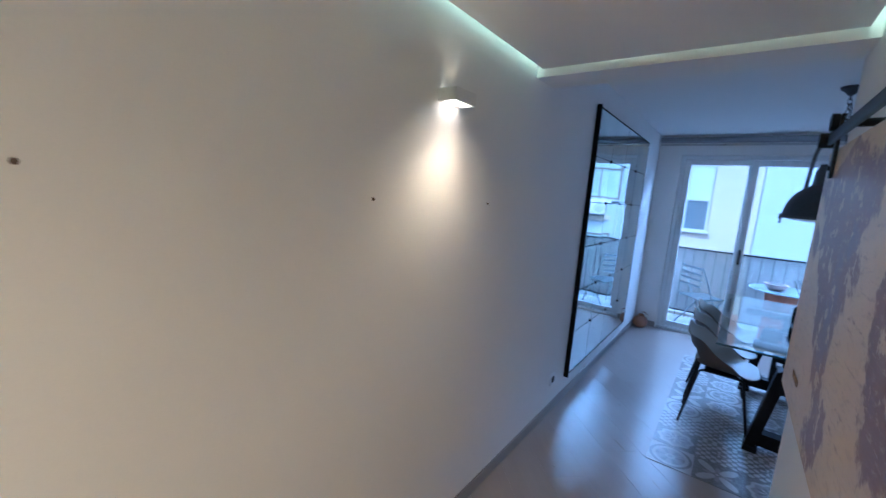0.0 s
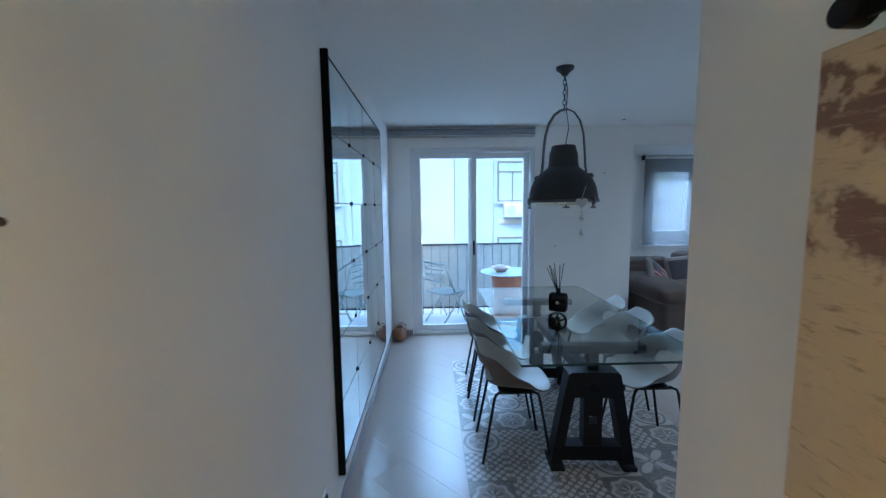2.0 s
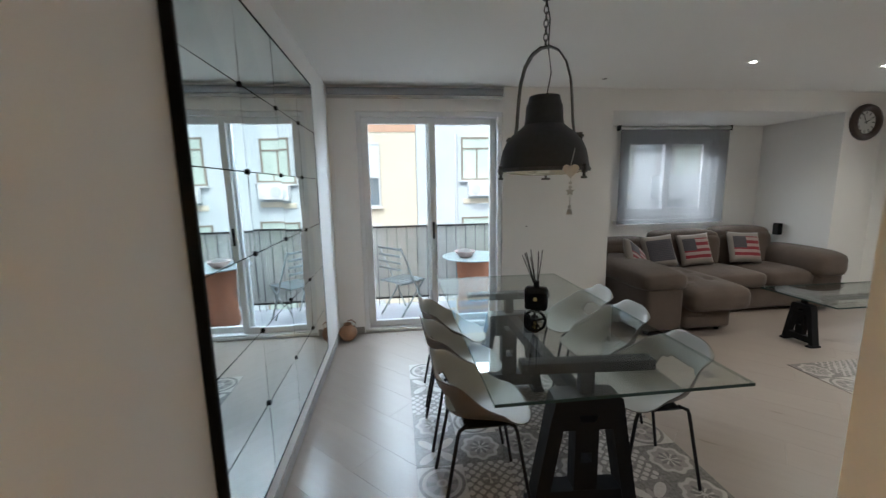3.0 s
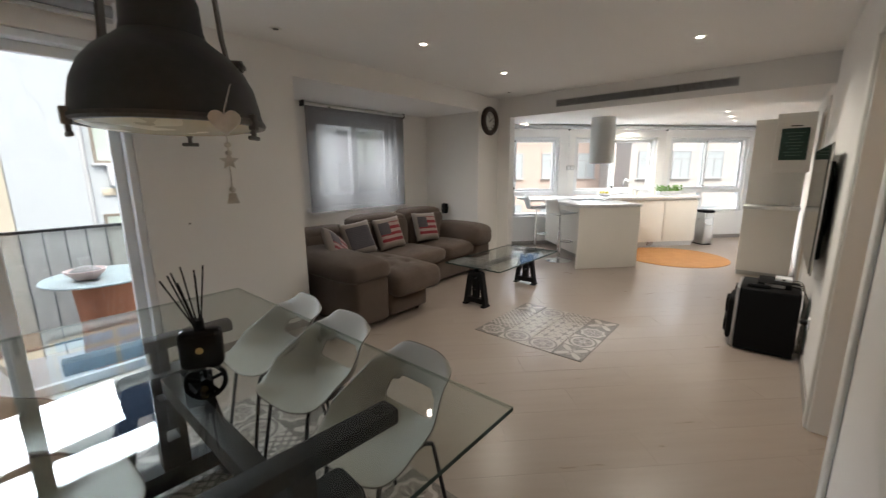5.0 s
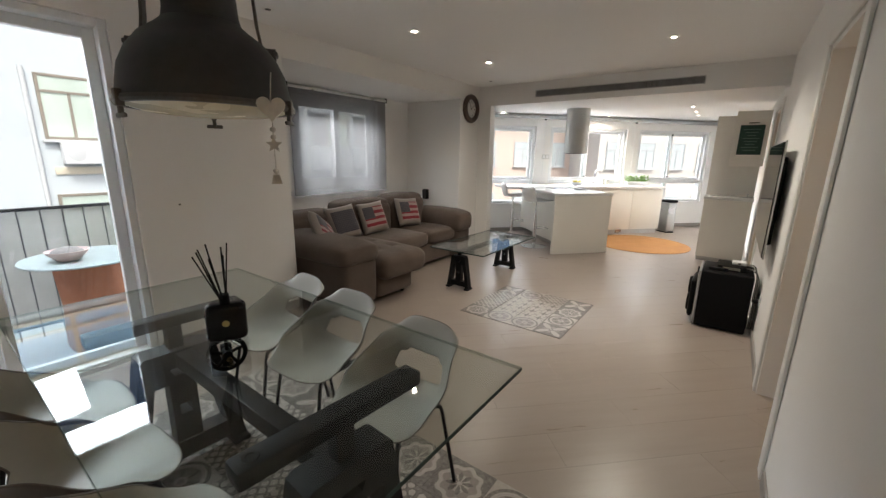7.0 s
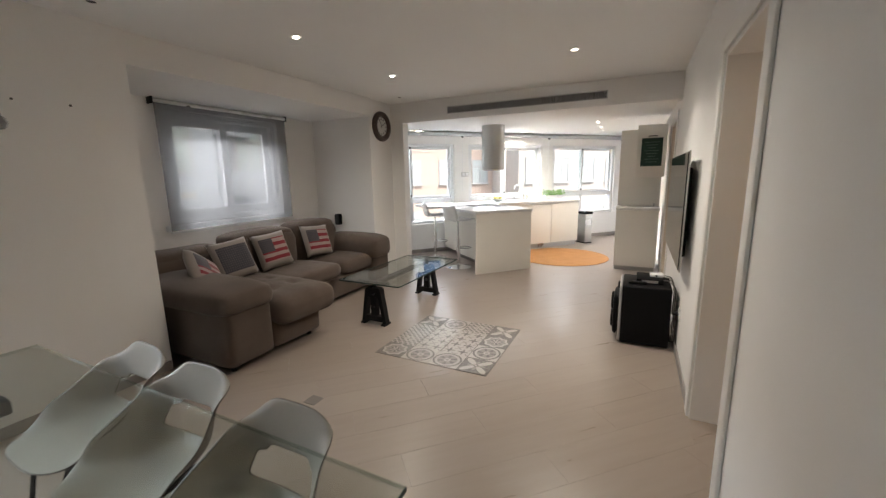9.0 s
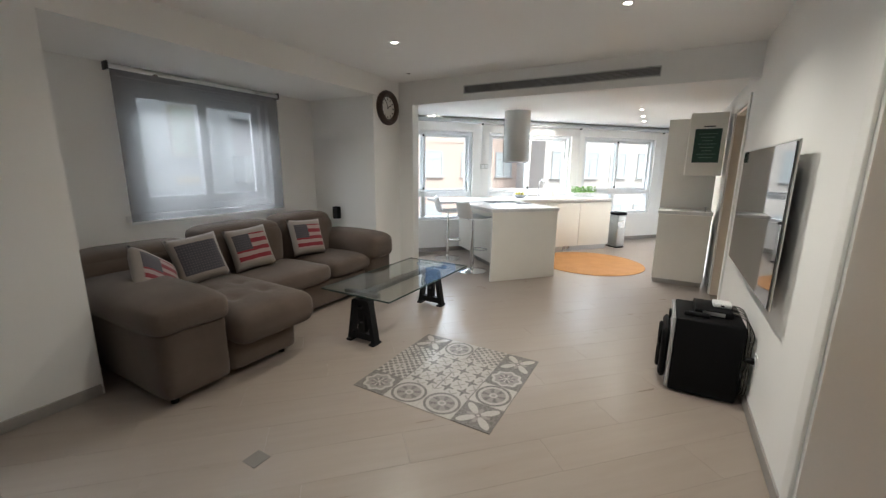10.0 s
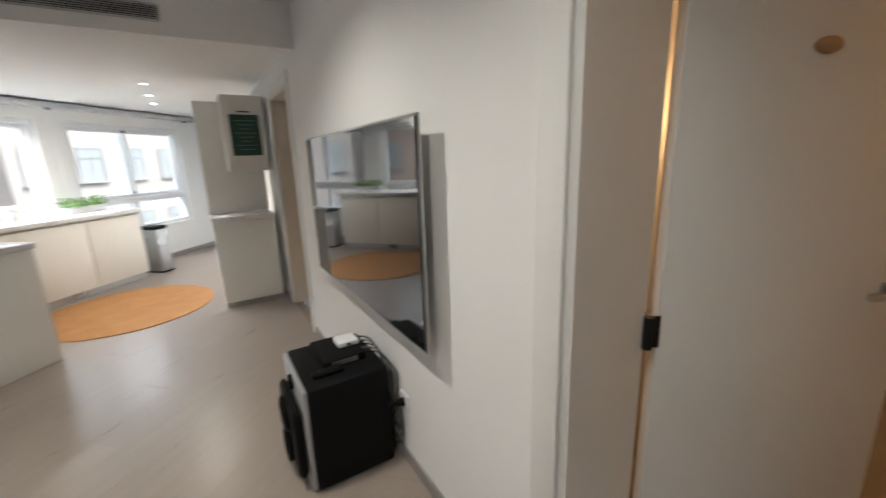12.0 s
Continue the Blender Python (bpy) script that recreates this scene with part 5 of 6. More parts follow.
for i in range(4):
    u0, u1 = 1.57 + 0.66 * i, 1.57 + 0.66 * (i + 1)
    cu = thing("counter_cabinet", "white lacquered base cabinet under the counter", "kitchen cabinet", KM, "counter cabinets")
    part("body", box(B(), u0 + 0.002, u1 - 0.002, 8.75, FV - 0.02, 0.09, 0.876), LACQ, cu)
    part("door", box(B(), u0 + 0.004, u1 - 0.004, 8.72, 8.748, 0.095, 0.850, 0.003), LACQ, cu)
    part("plinth", box(B(), u0, u1, 8.79, 8.81, 0.0, 0.09), STEEL, cu)
hd = thing("cooker_hood", "round brushed steel cooker hood hanging from the ceiling", "cooker hood", KM @ pose(2.07, 8.40, 0))
part("cylinder", lathe(B(), [(0.0, 1.500), (0.165, 1.500), (0.185, 1.505), (0.187, 1.515), (0.187, 2.218), (0.0, 2.219)], 48), STEEL, hd)
part("filter", tube(B(), (0, 0, 1.494), (0, 0, 1.4995), 0.15, seg=32), IRON, hd)
part("seam_band", lathe(B(), [(0.1875, 1.86), (0.1885, 1.862), (0.1885, 1.866), (0.1875, 1.868)], 48), STEEL, hd)


def stool(m):
    t = thing("bar_stool", "white moulded bar stool on a chrome gas-lift base", "bar stool", m, "bar stools")
    bm = B()
    N, M = 14, 10
    gr = []
    for i in range(N + 1):
        s = i / N
        if s < 0.6:
            x, z = 0.19 - 0.36 * s / 0.6, 0.74 - 0.012 * math.sin(s / 0.6 * 3.1)
        else:
            k = (s - 0.6) / 0.4
            x, z = -0.17 - 0.05 * math.sin(k * 1.5), 0.74 + 0.22 * k
        w = 0.19 * (1 - 0.15 * max(0, s - 0.8) / 0.2)
        gr.append([bm.verts.new((x + (0.05 * (2 * j / M - 1) ** 2 if s > 0.6 else 0), w * (2 * j / M - 1), z + 0.02 * (2 * j / M - 1) ** 2)) for j in range(M + 1)])
    for i in range(N):
        for j in range(M):
            bm.faces.new((gr[i][j], gr[i][j + 1], gr[i + 1][j + 1], gr[i + 1][j]))
    s = part("seat", bm, STOOLW, t, smooth=80)
    md = s.modifiers.new("thick", "SOLIDIFY")
    md.thickness = 0.02
    part("column", tube(B(), (0, 0, 0.02), (0, 0, 0.45), 0.026, seg=18), CHROME, t)
    part("gas_lift", tube(B(), (0, 0, 0.45), (0, 0, 0.725), 0.016, seg=16), CHROME, t)
    part("base", lathe(B(), [(0.205, 0.0), (0.205, 0.006), (0.12, 0.018), (0.035, 0.035), (0.028, 0.06), (0.0, 0.06)], 40), CHROME, t)
    part("footrest", sweep(B(), [(0.02, 0.0, 0.30), (0.10, 0.10, 0.30), (0.19, 0.09, 0.30), (0.21, 0.0, 0.30), (0.19, -0.09, 0.30), (0.10, -0.10, 0.30), (0.02, 0.0, 0.30)], 0.009), CHROME, t, smooth=60)
    part("lever", tube(B(), (0.0, 0.02, 0.71), (0.02, 0.16, 0.70), 0.005), CHROME, t)


stool(KM @ pose(1.24, 8.02, 0, 0, 0, 8))
stool(KM @ pose(1.18, 8.86, 0, 0, 0, -12))
bn = thing("pedal_bin", "steel pedal bin with a black lid", "waste bin", KM @ pose(4.50, 8.86, 0))
part("body", box(B(), -0.095, 0.095, -0.13, 0.13, 0.015, 0.60, 0.02, 3), STEEL, bn)
part("lid", box(B(), -0.1, 0.1, -0.135, 0.135, 0.60, 0.645, 0.015, 3), BLACK, bn, "black lid")
part("base", box(B(), -0.095, 0.095, -0.13, 0.13, 0.0, 0.02, 0.004), BLACK, bn)
part("pedal", box(B(), -0.04, 0.04, -0.165, -0.13, 0.012, 0.025, 0.003), BLACK, bn)
sw = thing("light_switch", "double light switch between the kitchen windows", "switch", KM @ pose(2.02, FV, 1.44))
part("plate", box(B(), -0.075, 0.075, -0.011, -0.001, -0.042, 0.042, 0.003), STEEL, sw)
for s in (-1, 1):
    part("rocker", box(B(), s * 0.036 - 0.026, s * 0.036 + 0.026, -0.016, -0.011, -0.028, 0.028, 0.002), PVC, sw)
# herbs and small things on the counter
LEAF = plain("bright_leaf", (0.12, 0.28, 0.03), 0.55, vary=0.35, scale=20)
hb = thing("herb_planter", "white trough of bright green herbs on the counter", "plant", KM @ pose(3.92, 9.15, 0.9185))
part("trough", box(B(), -0.22, 0.22, -0.06, 0.06, 0.0, 0.07, 0.008), PVC, hb)
bm = B()
for k in range(260):
    c = Vector((random.uniform(-0.24, 0.24), random.uniform(-0.09, 0.09), 0.07 + random.random() ** 1.5 * 0.10))
    d = Vector((random.uniform(-1, 1), random.uniform(-1, 1), random.uniform(0.1, 1))).normalized() * 0.035
    q = d.cross(Vector((random.uniform(-1, 1), random.uniform(-1, 1), 0.3))).normalized() * 0.013
    bm.faces.new([bm.verts.new(p) for p in (c, c + d * 0.5 + q, c + d, c + d * 0.5 - q)])
part("leaves", bm, LEAF, hb)
fb = thing("fruit_bowl", "shallow bowl with yellow fruit on the worktop", "fruit bowl", KM @ pose(2.55, 9.05, 0.9185))
part("bowl", lathe(B(), [(0.0, 0.0), (0.06, 0.002), (0.11, 0.035), (0.13, 0.06), (0.124, 0.06), (0.10, 0.035), (0.0, 0.012)], 28), PVC, fb)
for k in range(5):
    part("lemon", lathe(B(), [(0.0, -0.035), (0.022, -0.022), (0.03, 0.0), (0.022, 0.022), (0.0, 0.036)], 14, (0.055 * math.cos(k * 1.26), 0.055 * math.sin(k * 1.26), 0.062)), plain("lemon_skin", (0.62, 0.52, 0.06), 0.45), fb)
for u, h, r in ((3.20, 0.10, 0.035), (3.28, 0.08, 0.03), (3.62, 0.13, 0.03)):
    o = thing("storage_jar", "small pale jar on the counter", "jar", KM @ pose(u, 9.15, 0.9185), "jars on the counter")
    part("jar", tube(B(), (0, 0, 0), (0, 0, h), r, seg=18), LACQ, o)
    part("lid", tube(B(), (0, 0, h), (0, 0, h + 0.015), r * 0.9, seg=18), STEEL, o)
fc = thing("kitchen_tap", "chrome kitchen tap by the window", "tap", KM @ pose(3.02, 9.22, 0.9185))
part("spout", sweep(B(), [(0, 0, 0), (0, 0, 0.22), (0, -0.03, 0.28), (0, -0.09, 0.30), (0, -0.15, 0.27), (0, -0.16, 0.22)], 0.012), CHROME, fc, smooth=60)
part("base", tube(B(), (0, 0, 0), (0, 0, 0.03), 0.025, seg=18), CHROME, fc)
# round jute rug
n = Nodes("orange_jute")
v = n.coord()
x, y, _ = n.split(v)
rr = n.math("SQRT", n.math("ADD", n.math("MULTIPLY", x, x), n.math("MULTIPLY", y, y)))
rg = n.math("SINE", n.math("MULTIPLY", rr, 260))
br = n.math("ADD", n.math("MULTIPLY", n.noise(v, 5, 4), 0.5), n.math("MULTIPLY", n.noise(v, 90, 3), 0.5))
JUTE = n.set(color=n.mix(n.ramp(br, 0.3, 0.7), (0.36, 0.165, 0.055), (0.52, 0.27, 0.10)), rough=0.95)
n.bump(n.math("ADD", rg, n.noise(v, 120, 3)), 0.5, 0.004)
rug = thing("round_rug", "round orange woven jute rug on the kitchen floor", "rug", pose(7.60, 3.86, 0.0))
part("weave", lathe(B(), [(0.0, 0.011), (0.60, 0.011), (0.745, 0.0105), (0.765, 0.006), (0.765, 0.0015), (0.0, 0.0012)], 72), JUTE, rug)
# cupboard at the kitchen entrance
cp = thing("base_cupboard", "white lacquered base cupboard with a white top", "cupboard")
part("body", box(B(), 6.965, 7.58, 2.45, 3.0, 0.06, 0.882, 0.002), LACQ, cp)
part("door", box(B(), 6.945, 6.963, 2.455, 2.995, 0.06, 0.880, 0.003), LACQ, cp)
part("plinth", box(B(), 6.975, 7.56, 2.46, 2.99, 0.0, 0.06), STEEL, cp)
part("top", box(B(), 6.935, 7.60, 2.44, 3.01, 0.884, 0.922, 0.003), STONE, cp)
part("back_panel", box(B(), 7.30, 7.33, 2.44, 3.005, 0.923, 2.03, 0.003), LACQ, cp)
wc = thing("wall_cabinet", "white lacquered wall cabinet above the cupboard", "wall cabinet")
part("body", box(B(), 7.0, 7.298, 2.42, 2.785, 1.35, 2.06, 0.003), LACQ, wc)
part("door", box(B(), 6.98, 6.998, 2.422, 2.783, 1.352, 2.058, 0.003), LACQ, wc)
sg = thing("notice_board", "dark green framed notice with faint pale lines", "notice board", pose(6.979, 2.60, 1.69))
part("board", box(B(), -0.008, 0.0, -0.130, 0.130, -0.19, 0.19, 0.002), plain("dark_green_board", (0.018, 0.06, 0.045), 0.5, vary=0.25, scale=12), sg)
PALE = plain("chalk_line", (0.16, 0.24, 0.20), 0.8)
for k in range(8):
    wdt = 0.09 - 0.02 * (k % 3)
    part("text_bar", box(B(), -0.0095, -0.0082, -wdt, wdt, 0.13 - 0.038 * k, 0.137 - 0.038 * k), PALE, sg)
part("hanger", box(B(), -0.006, 0.0, -0.06, 0.05, 0.21, 0.222, 0.002), BLACK, sg)
tp = thing("cupboard_tap", "small steel fitting on the cupboard top", "fitting", pose(7.0, 2.52, 0.9225))
part("post", tube(B(), (0, 0, 0), (0, 0, 0.05), 0.008), STEEL, tp)
part("cap", tube(B(), (0, 0, 0.05), (0, 0, 0.06), 0.014), STEEL, tp)

# ---- outside ----
CONC = plain("balcony_tile", (0.50, 0.49, 0.51), 0.7, vary=0.1)
RENDER_W = plain("white_render", (0.54, 0.59, 0.62), 0.9, vary=0.05, scale=0.5, fine=20)
RENDER_Y = plain("cream_render", (0.60, 0.565, 0.465), 0.9, vary=0.05, scale=0.5, fine=20)
RENDER_O = plain("terracotta_render", (0.52, 0.34, 0.24), 0.9, vary=0.06, scale=0.6, fine=20)
RENDER_P = plain("pinkish_render", (0.72, 0.59, 0.51), 0.9, vary=0.06, scale=0.5, fine=20)
RENDER_G = plain("pale_grey_render", (0.72, 0.68, 0.63), 0.9, vary=0.06, scale=0.5, fine=20)
WINB = plain("window_dark_glass", (0.16, 0.20, 0.23), 0.1, vary=0.2, bump=0.0)
SHUT = plain("pale_shutter", (0.60, 0.66, 0.67), 0.6, vary=0.08)
FRAMEW = plain("facade_frame", (0.55, 0.57, 0.58), 0.6)
structure("ground", box(B(), -400, 400, -400, 400, -9.3, -9.0), plain("asphalt", (0.06, 0.06, 0.062), 0.9, vary=0.2, scale=0.3), "grey street far below the balcony", "ground")
structure("balcony_floor", box(B(), -2.2, 2.8, YB + 0.242, 7.15, -0.26, -0.08), CONC, "pale tiled balcony floor", "balcony")
structure("balcony_soffit", box(B(), -2.6, 3.2, YB + 0.245, 7.2, 2.75, 2.95), RENDER_W, "underside of the balcony above", "balcony")
RAILBAR = plain("weathered_grey_bar", (0.07, 0.072, 0.075), 0.6, 0.2)
rl = thing("balcony_railing", "dark metal balcony railing with upright bars", "railing", pose(0, 7.08, -0.05))
part("top_rail", box(B(), -2.2, 2.8, -0.02, 0.02, 1.005, 1.03, 0.003), IRON, rl)
part("bottom_rail", box(B(), -2.2, 2.8, -0.015, 0.015, 0.06, 0.08, 0.003), IRON, rl)
for k in range(38):
    x = -2.15 + k * 0.13
    part("bar", tube(B(), (x, 0, -0.03), (x, 0, 1.01), 0.0055, seg=6), RAILBAR, rl)
n = Nodes("screen_mesh")
tr = n.t.nodes.new("ShaderNodeBsdfTransparent")
mx = n.t.nodes.new("ShaderNodeMixShader")
mx.inputs[0].default_value = 0.40
n.set(color=n.mix(n.noise(n.coord(), 40, 3), (0.36, 0.345, 0.32), (0.44, 0.425, 0.40)), rough=0.9)
n.t.links.new(n.p.outputs[0], mx.inputs[1])
n.t.links.new(tr.outputs[0], mx.inputs[2])
n.t.links.new(mx.outputs[0], n.t.nodes["Material Output"].inputs[0])
part("mesh_screen", box(B(), -2.19, 2.79, 0.018, 0.020, 0.07, 1.0), n.m, rl, "thin grey privacy mesh tied to the railing")
gt = thing("balcony_table", "round glass-topped balcony table on a terracotta drum", "garden table", pose(0.98, 6.60, -0.08))
part("tabletop", lathe(B(), [(0.0, 0.70), (0.38, 0.70), (0.385, 0.708), (0.38, 0.715), (0.0, 0.716)], 40), plain("grey_table_glass", (0.34, 0.38, 0.38), 0.12, vary=0.05, bump=0), gt)
part("drum", lathe(B(), [(0.19, 0.0), (0.21, 0.05), (0.19, 0.35), (0.21, 0.64), (0.19, 0.695), (0.0, 0.695)], 32), plain("terracotta", (0.38, 0.15, 0.08), 0.8, vary=0.2, scale=8), gt)
bw = thing("bowl", "pink and grey ceramic bowl on the balcony table", "bowl", pose(0.86, 6.52, 0.638))
part("body", lathe(B(), [(0.0, 0.0), (0.06, 0.002), (0.11, 0.05), (0.125, 0.075), (0.118, 0.075), (0.09, 0.04), (0.0, 0.012)], 28), plain("pink_ceramic", (0.42, 0.30, 0.27), 0.5), bw)
part("filling", lathe(B(), [(0.0, 0.10), (0.05, 0.095), (0.09, 0.07), (0.10, 0.055), (0.0, 0.05)], 20), plain("grey_stones", (0.16, 0.14, 0.13), 0.8, vary=0.4, scale=40), bw)
for mx, my, ang in ((0.12, 6.72, 40), (1.62, 6.7, 190)):
    gc = thing("garden_chair", "light metal folding chair on the balcony", "garden chair", pose(mx, my, -0.08, 0, 0, ang), "balcony chairs")
    ALU = plain("grey_aluminium", (0.30, 0.33, 0.33), 0.4, 0.8)
    for k in range(6):
        part("seat_slat", box(B(), -0.2 + 0.068 * k, -0.15 + 0.068 * k, -0.2, 0.2, 0.425, 0.438, 0.004), ALU, gc)
    for s in (-1, 1):
        part("seat_rail", box(B(), -0.2, 0.2, s * 0.17 - 0.01, s * 0.17 + 0.01, 0.408, 0.425, 0.003), ALU, gc)
        part("leg", tube(B(), (-0.2, s * 0.2, 0.86), (0.2, s * 0.2, 0.0), 0.011), ALU, gc)
        part("leg", tube(B(), (0.18, s * 0.18, 0.43), (-0.22, s * 0.18, 0.0), 0.011), ALU, gc)
    for z in (0.60, 0.68, 0.76, 0.84):
        part("back_slat", box(B(), -0.206, -0.194, -0.2, 0.2, z - 0.014, z + 0.014, 0.004), ALU, gc)


def far_window(parent, x, z, w, h, y, kind, cut=0.68, middle=True, frame_mat=None, pane_mat=None):
    """A window of a house across the street: reveal, frame, panes."""
    fm, pm = frame_mat or FRAMEW, pane_mat or (WINB if kind else SHUT)
    p = part("window", ring(B(), x - w / 2, x + w / 2, z, z + h, 0.07, y - 0.06, y - 0.005), fm, parent)
    part("pane", box(B(), x - w / 2 + 0.07, x + w / 2 - 0.07, y - 0.03, y - 0.01, z + 0.07, z + h * cut), pm, p)
    part("shutter", box(B(), x - w / 2 + 0.07, x + w / 2 - 0.07, y - 0.04, y - 0.01, z + h * cut + 0.05, z + h - 0.07), SHUT if pane_mat is None else pm, p)
    part("transom", box(B(), x - w / 2 + 0.07, x + w / 2 - 0.07, y - 0.056, y - 0.008, z + h * cut, z + h * cut + 0.06), fm, p)
    if middle:
        part("mullion", box(B(), x - 0.03, x + 0.03, y - 0.055, y - 0.008, z + 0.07, z + h * cut), fm, p)
    part("sill", box(B(), x - w / 2 - 0.06, x + w / 2 + 0.06, y - 0.14, y, z - 0.07, z, 0.01), FRAMEW, p)


def house(name, label, m, w, h, depth, wall, rows, cols, band=None, first=-9.0, win=(1.1, 1.45), pitch=3.0, side=0.0):
    ho = thing(name, label, "building", m)
    part("wall", box(B(), -w / 2, w / 2, 0, depth, first, first + h), wall, ho)
    part("roof", box(B(), -w / 2 - 0.2, w / 2 + 0.2, -0.25, depth + 0.2, first + h, first + h + 0.35), RENDER_W, ho)
    if band:
        part("attic_band", box(B(), -w / 2 - 0.01, w / 2 + 0.01, -0.03, 0.001, first + h - band[0], first + h, 0.0), band[1], ho)
    for r in range(rows):
        for c in range(cols):
            x = -w / 2 + (c + 0.5) * w / cols + side
            far_window(ho, x, first + 0.9 + pitch * r, win[0], win[1], 0.0, 0)
    return ho


# two houses across the courtyard from the dining room
HY = 17.0
cream = thing("apartment_house", "cream apartment house with a terracotta top storey", "building", pose(0, HY, 0))
part("wall", box(B(), -16, 0.86, 0.1, 10, -9, 3.5), RENDER_Y, cream)
part("top_storey", box(B(), -16.02, 0.87, 0.08, 10.02, 3.5, 8.5), RENDER_O, cream)
for c in range(9):
    for r in range(4):
        far_window(cream, -0.87 - 1.02 * c, -8.25 + 3.0 * r, 0.76, 2.35, 0.1, 1, 0.46, False)
white = thing("apartment_house", "white apartment house with windows and air conditioners", "building", pose(0, HY, 0))
part("wall", box(B(), 0.88, 17, 0.0, 10, -9, 6.3), RENDER_W, white)
part("roof_edge", box(B(), 0.88, 17.1, -0.12, 10, 6.3, 6.45), RENDER_W, white)
part("drainpipe", tube(B(), (2.37, -0.06, -9), (2.37, -0.06, 3.4), 0.05), FRAMEW, white)
BROWNF = plain("brown_window_frame", (0.24, 0.21, 0.17), 0.6, vary=0.15)
GREENG = plain("pale_green_pane", (0.50, 0.58, 0.52), 0.15, vary=0.12, scale=2, bump=0.0)
# attic panes: the sky's reflection is put into this blue
BLUEG = plain("painted_sky_pane", (0.36, 0.58, 0.80), 0.2, vary=0.15, scale=1.5, bump=0.0)
CREAMF = plain("cream_window_frame", (0.66, 0.60, 0.48), 0.6)
# shade inside the loggias, given as a dark colour
SHADOW_IN = plain("painted_loggia_shade", (0.20, 0.20, 0.21), 0.9, vary=0.15)
for c in range(5):
    for r in range(4):
        far_window(white, 3.17 + 2.9 * c, -7.31 + 3.0 * r, 1.2, 1.6, 0.0, False, 0.72, True, BROWNF, GREENG)
        part("shutter_box", box(B(), 2.63 + 2.9 * c, 3.71 + 2.9 * c, -0.05, -0.001, -8.20 + 3.0 * r, -8.0 + 3.0 * r, 0.01), CREAMF, white)
        if c < 2:
            a = part("air_conditioner", box(B(), 2.80 + 2.9 * c, 3.66 + 2.9 * c, -0.40, -0.06, -7.92 + 3.0 * r, -7.38 + 3.0 * r, 0.02), PVC, white)
            part("fan_grille", tube(B(), (3.05 + 2.9 * c, -0.41, -7.65 + 3.0 * r), (3.05 + 2.9 * c, -0.402, -7.65 + 3.0 * r), 0.2, seg=24), FRAMEW, a)
for c in range(4):
    x0 = 1.0 + 3.1 * c
    w = part("attic_window", ring(B(), x0, x0 + 2.7, 4.45, 6.05, 0.09, -0.07, -0.003), CREAMF, white)
    part("pane", box(B(), x0 + 0.09, x0 + 2.61, -0.03, -0.01, 4.54, 5.96), BLUEG, w, "pane with the sky reflection painted in blue")
    part("rail", box(B(), x0 + 0.09, x0 + 2.61, -0.06, -0.008, 4.82, 4.92), CREAMF, w)
    part("mullion", box(B(), x0 + 1.30, x0 + 1.40, -0.06, -0.008, 4.54, 5.96), CREAMF, w)
# loggias on the part of the white house that faces the sofa window
for c in range(3):
    for r in range(4):
        x0, z0 = 10.4 + 2.3 * c, -8.2 + 3.0 * r
        lg = part("loggia", box(B(), x0, x0 + 1.5, -0.75, -0.002, z0, z0 + 0.95, 0.02), RENDER_W, white)
        # flat dark panel in place of a recess, its shade painted on
        part("opening", box(B(), x0 + 0.1, x0 + 1.4, -0.012, -0.004, z0 + 0.96, z0 + 2.25), SHADOW_IN, lg)
        part("awning_box", box(B(), x0, x0 + 1.5, -0.22, -0.002, z0 + 2.26, z0 + 2.45, 0.02), RENDER_W, lg)
# houses seen from kitchen and niche windows
for u, v, w, h, wall, cols, band in ((-2.0, 24.0, 11.0, 15.5, RENDER_G, 5, None), (7.2, 25.0, 9.0, 13.0, RENDER_P, 4, (1.2, RENDER_P)), (16.5, 22.0, 10.0, 16.0, RENDER_G, 5, None), (26.0, 20.0, 9.0, 12.5, RENDER_Y, 4, (1.0, RENDER_O)), (-12.5, 22.0, 10.0, 15.0, RENDER_P, 5, None)):
    house("apartment_house", "pale apartment house across the street with rows of windows", KIT @ pose(u, v, 0), w, h, 9.0, wall, 5, cols, band)

# ---- floor pieces ----
structure("floor", box(B(), -0.74, 12.3, -1.7, 7.6, -0.12, -0.008), GROUT, "wood-look porcelain plank floor", "floor")
FLOOR = bpy.data.objects["floor"]
# the slab must not reach the balcony
bm = B()
box(bm, -0.74, 5.56, -1.7, YB + 0.2, -0.12, -0.008)
box(bm, 2.1, 5.56, YB + 0.2, 7.1, -0.12, -0.008)
prism(bm, [(5.56, 2.3), (11.9, 2.3), (5.9, 7.45), (5.56, 7.45)], 2, -0.12, -0.008)
old = FLOOR.data
FLOOR.data = mesh_of("floor", bm, GROUT)
bpy.data.meshes.remove(old)


def clip(poly, a, b):
    """Keep what lies left of the line from a to b."""
    out = []
    side = lambda p: (b[0] - a[0]) * (p[1] - a[1]) - (b[1] - a[1]) * (p[0] - a[0])
    for i in range(len(poly)):
        p, q = poly[i], poly[(i + 1) % len(poly)]
        sp, sq = side(p), side(q)
        if sp >= 0:
            out.append(p)
        if (sp > 0 > sq) or (sp < 0 < sq):
            k = sp / (sp - sq)
            out.append((p[0] + (q[0] - p[0]) * k, p[1] + (q[1] - p[1]) * k))
    return out


def area(p):
    return abs(sum(p[i][0] * p[(i + 1) % len(p)][1] - p[(i + 1) % len(p)][0] * p[i][1] for i in range(len(p)))) / 2


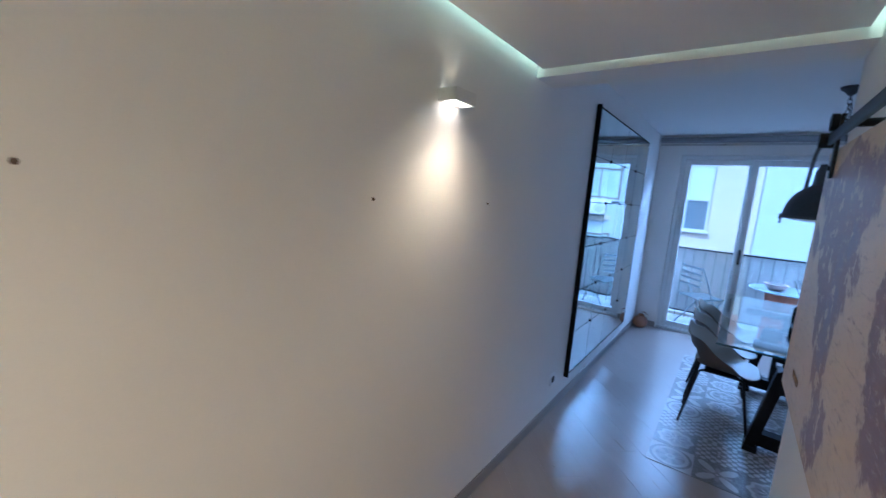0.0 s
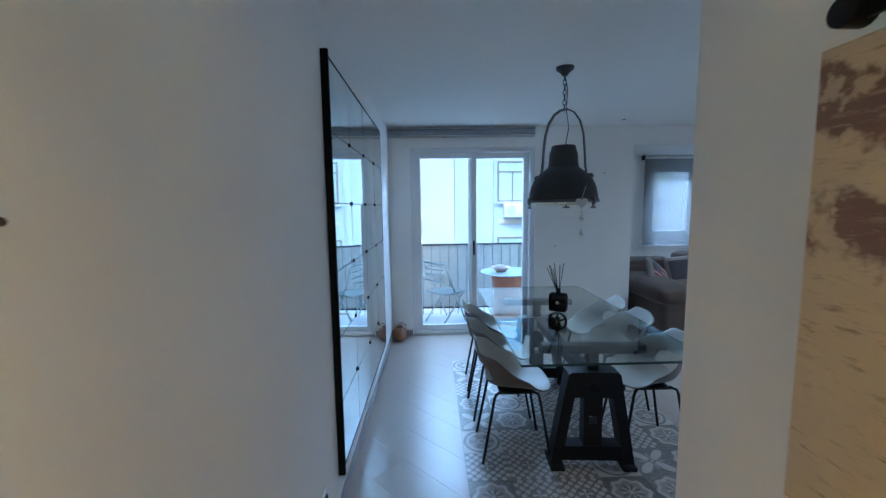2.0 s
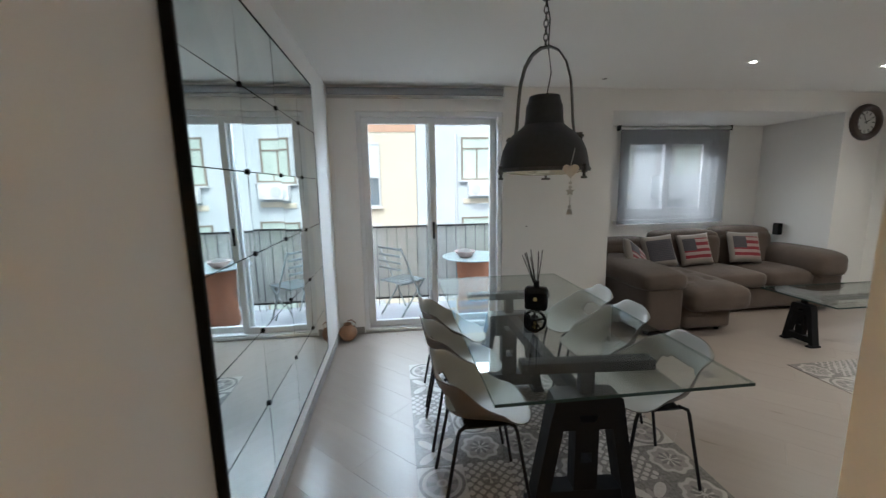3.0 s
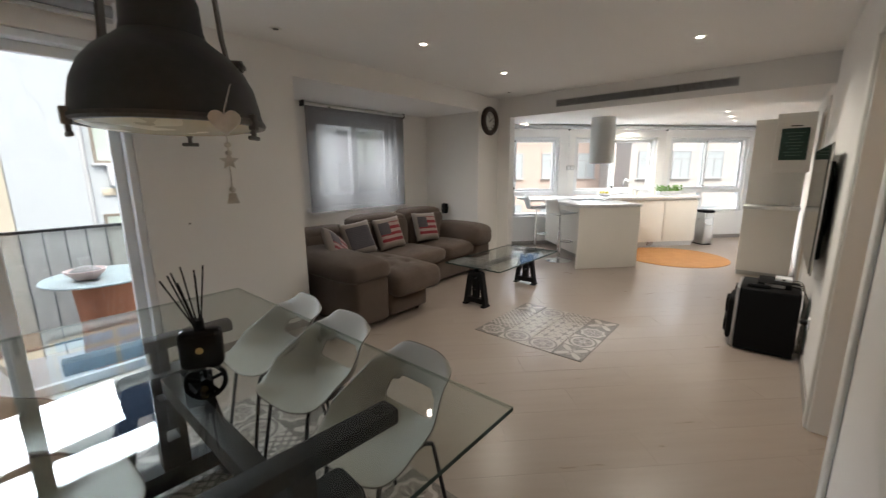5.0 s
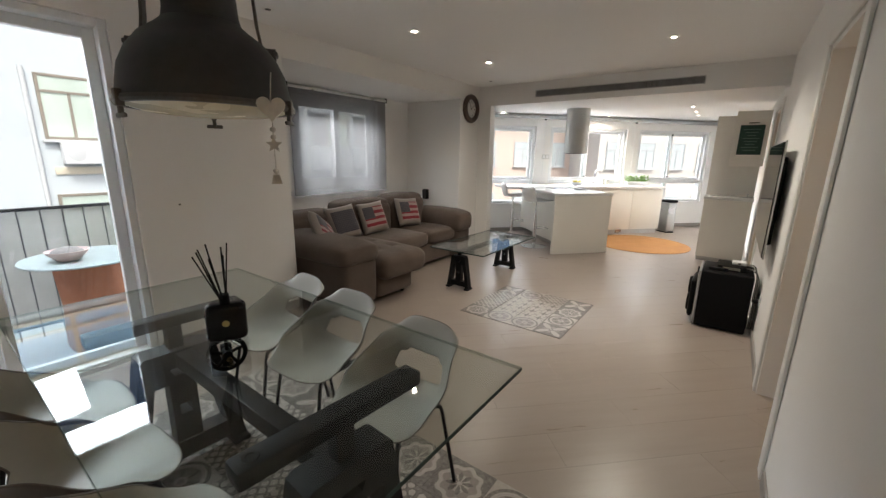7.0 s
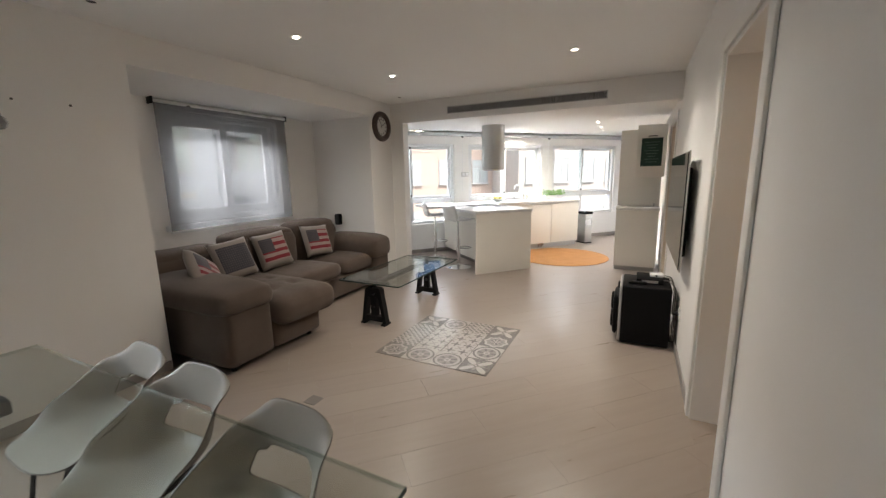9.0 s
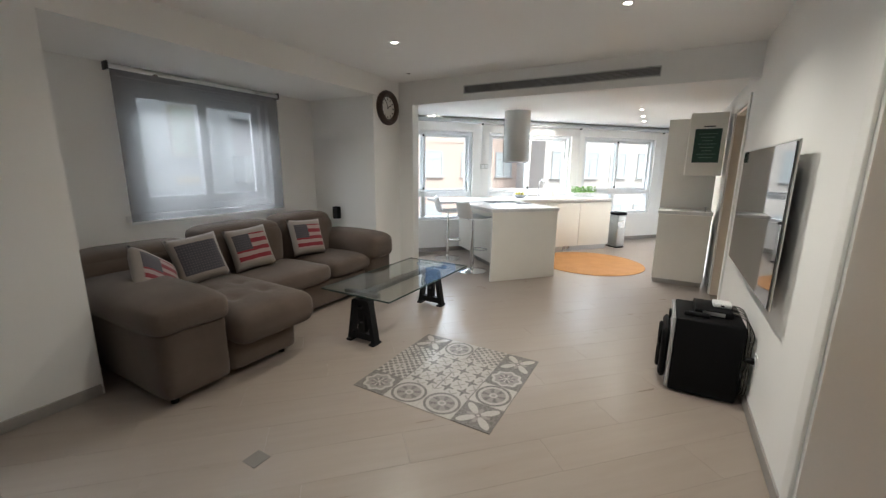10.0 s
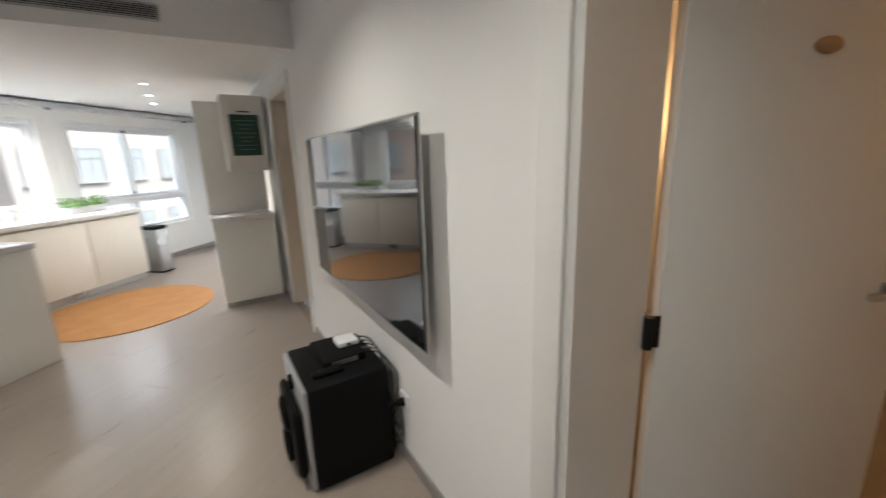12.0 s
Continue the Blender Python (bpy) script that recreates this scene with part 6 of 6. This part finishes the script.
REGIONS = [
    [(-0.545, -1.6), (0.65, -1.6), (0.65, YT), (-0.545, YT)],
    [(-0.545, YT), (XB, YT), (XB, YB + 0.02), (-0.545, YB + 0.02)],
    [(2.29, YB + 0.02), (5.06, YB + 0.02), (5.06, 6.93), (2.29, 6.93)],
    [(XB, YT), (11.5, YT), (5.9, 7.3), (XB, 7.3)],
    [(2.41, 2.0), (3.21, 2.0), (3.21, YT), (2.41, YT)],
]
ANG, PW, PL, GAP = radians(-45), 0.235, 1.20, 0.0009
ca, sa = math.cos(ANG), math.sin(ANG)
count = 0
for row in range(-16, 52):
    q = row * PW
    shift = (row * 0.417 % 1) * PL
    for col in range(-8, 10):
        p = col * PL + shift
        cell = [(p + GAP / 2, q + GAP / 2), (p + PL - GAP / 2, q + GAP / 2), (p + PL - GAP / 2, q + PW - GAP / 2), (p + GAP / 2, q + PW - GAP / 2)]
        world_cell = [(ca * a - sa * b, sa * a + ca * b) for a, b in cell]
        for reg in REGIONS:
            poly = world_cell
            for i in range(len(reg)):
                poly = clip(poly, reg[i], reg[(i + 1) % len(reg)])
                if len(poly) < 3:
                    break
            if len(poly) < 3 or area(poly) < 0.002:
                continue
            cx, cy = ca * (p + PL / 2) - sa * (q + PW / 2), sa * (p + PL / 2) + ca * (q + PW / 2)
            loc = [(ca * (x - cx) + sa * (y - cy), -sa * (x - cx) + ca * (y - cy)) for x, y in poly]
            bm = B()
            k = len(loc)
            top = [bm.verts.new((x, y, 0.0)) for x, y in loc]
            bot = [bm.verts.new((x * 1.0, y * 1.0, -0.0075)) for x, y in loc]
            bm.faces.new(top)
            for i in range(k):
                bm.faces.new((top[i], bot[i], bot[(i + 1) % k], top[(i + 1) % k]))
            ob = new("plank", mesh_of("plank", bm, PLANK))
            ob.matrix_world = Matrix.Translation((cx, cy, 0)) @ Matrix.Rotation(ANG, 4, "Z")
            ob.parent = FLOOR
            count += 1

tile_meshes = []
for mt in TILES:
    bm = box(B(), -0.5, 0.5, -0.5, 0.5, -0.5, 0.5)
    tile_meshes.append(mesh_of("tile", bm, mt))


def tile_field(name, label, x0, y0, nx, ny, tw, th, plan):
    base = structure(name, box(B(), x0, x0 + nx * tw, y0, y0 + ny * th, 0.0006, 0.0016), plain("tile_joint", (0.22, 0.20, 0.185), 0.85), label, "tile inlay")
    for i in range(nx):
        for j in range(ny):
            o = new("tile", tile_meshes[plan(i, j)])
            o.matrix_world = Matrix.Translation((x0 + (i + 0.5) * tw, y0 + (j + 0.5) * th, 0.003)) @ Matrix.Rotation(radians(90 * ((i + 2 * j) % 4)), 4, "Z") @ Matrix.Diagonal((tw - 0.0015, th - 0.0015, 0.003, 1))
            o.parent = base


SMALL = ("2110", "1335", "0334", "2512")
tile_field("tile_inlay", "inlaid field of grey patterned cement tiles in the floor", 3.152, 3.632, 4, 4, 0.2335, 0.242, lambda i, j: int(SMALL[i][j]) if (i, j) != (0, 1) else 1)
BIG = ("120142", "033501", "433120", "133045", "205331", "013304", "451332", "203510", "142051")
tile_field("tile_inlay_dining", "inlaid field of grey patterned cement tiles under the table", 0.122, 2.86, 6, 9, 0.2457, 0.2457, lambda i, j: int(BIG[j][i].translate({51: 52, 53: 48})))
st = structure("tile_inset", box(B(), -0.5, 0.5, -0.5, 0.5, -0.5, 0.5), plain("grey_tile", (0.17, 0.15, 0.138), 0.45, vary=0.2, scale=30), "single small grey tile set in the floor", "tile", Matrix.Translation((2.405, 4.55, 0.002)) @ Matrix.Diagonal((0.09, 0.09, 0.003, 1)))
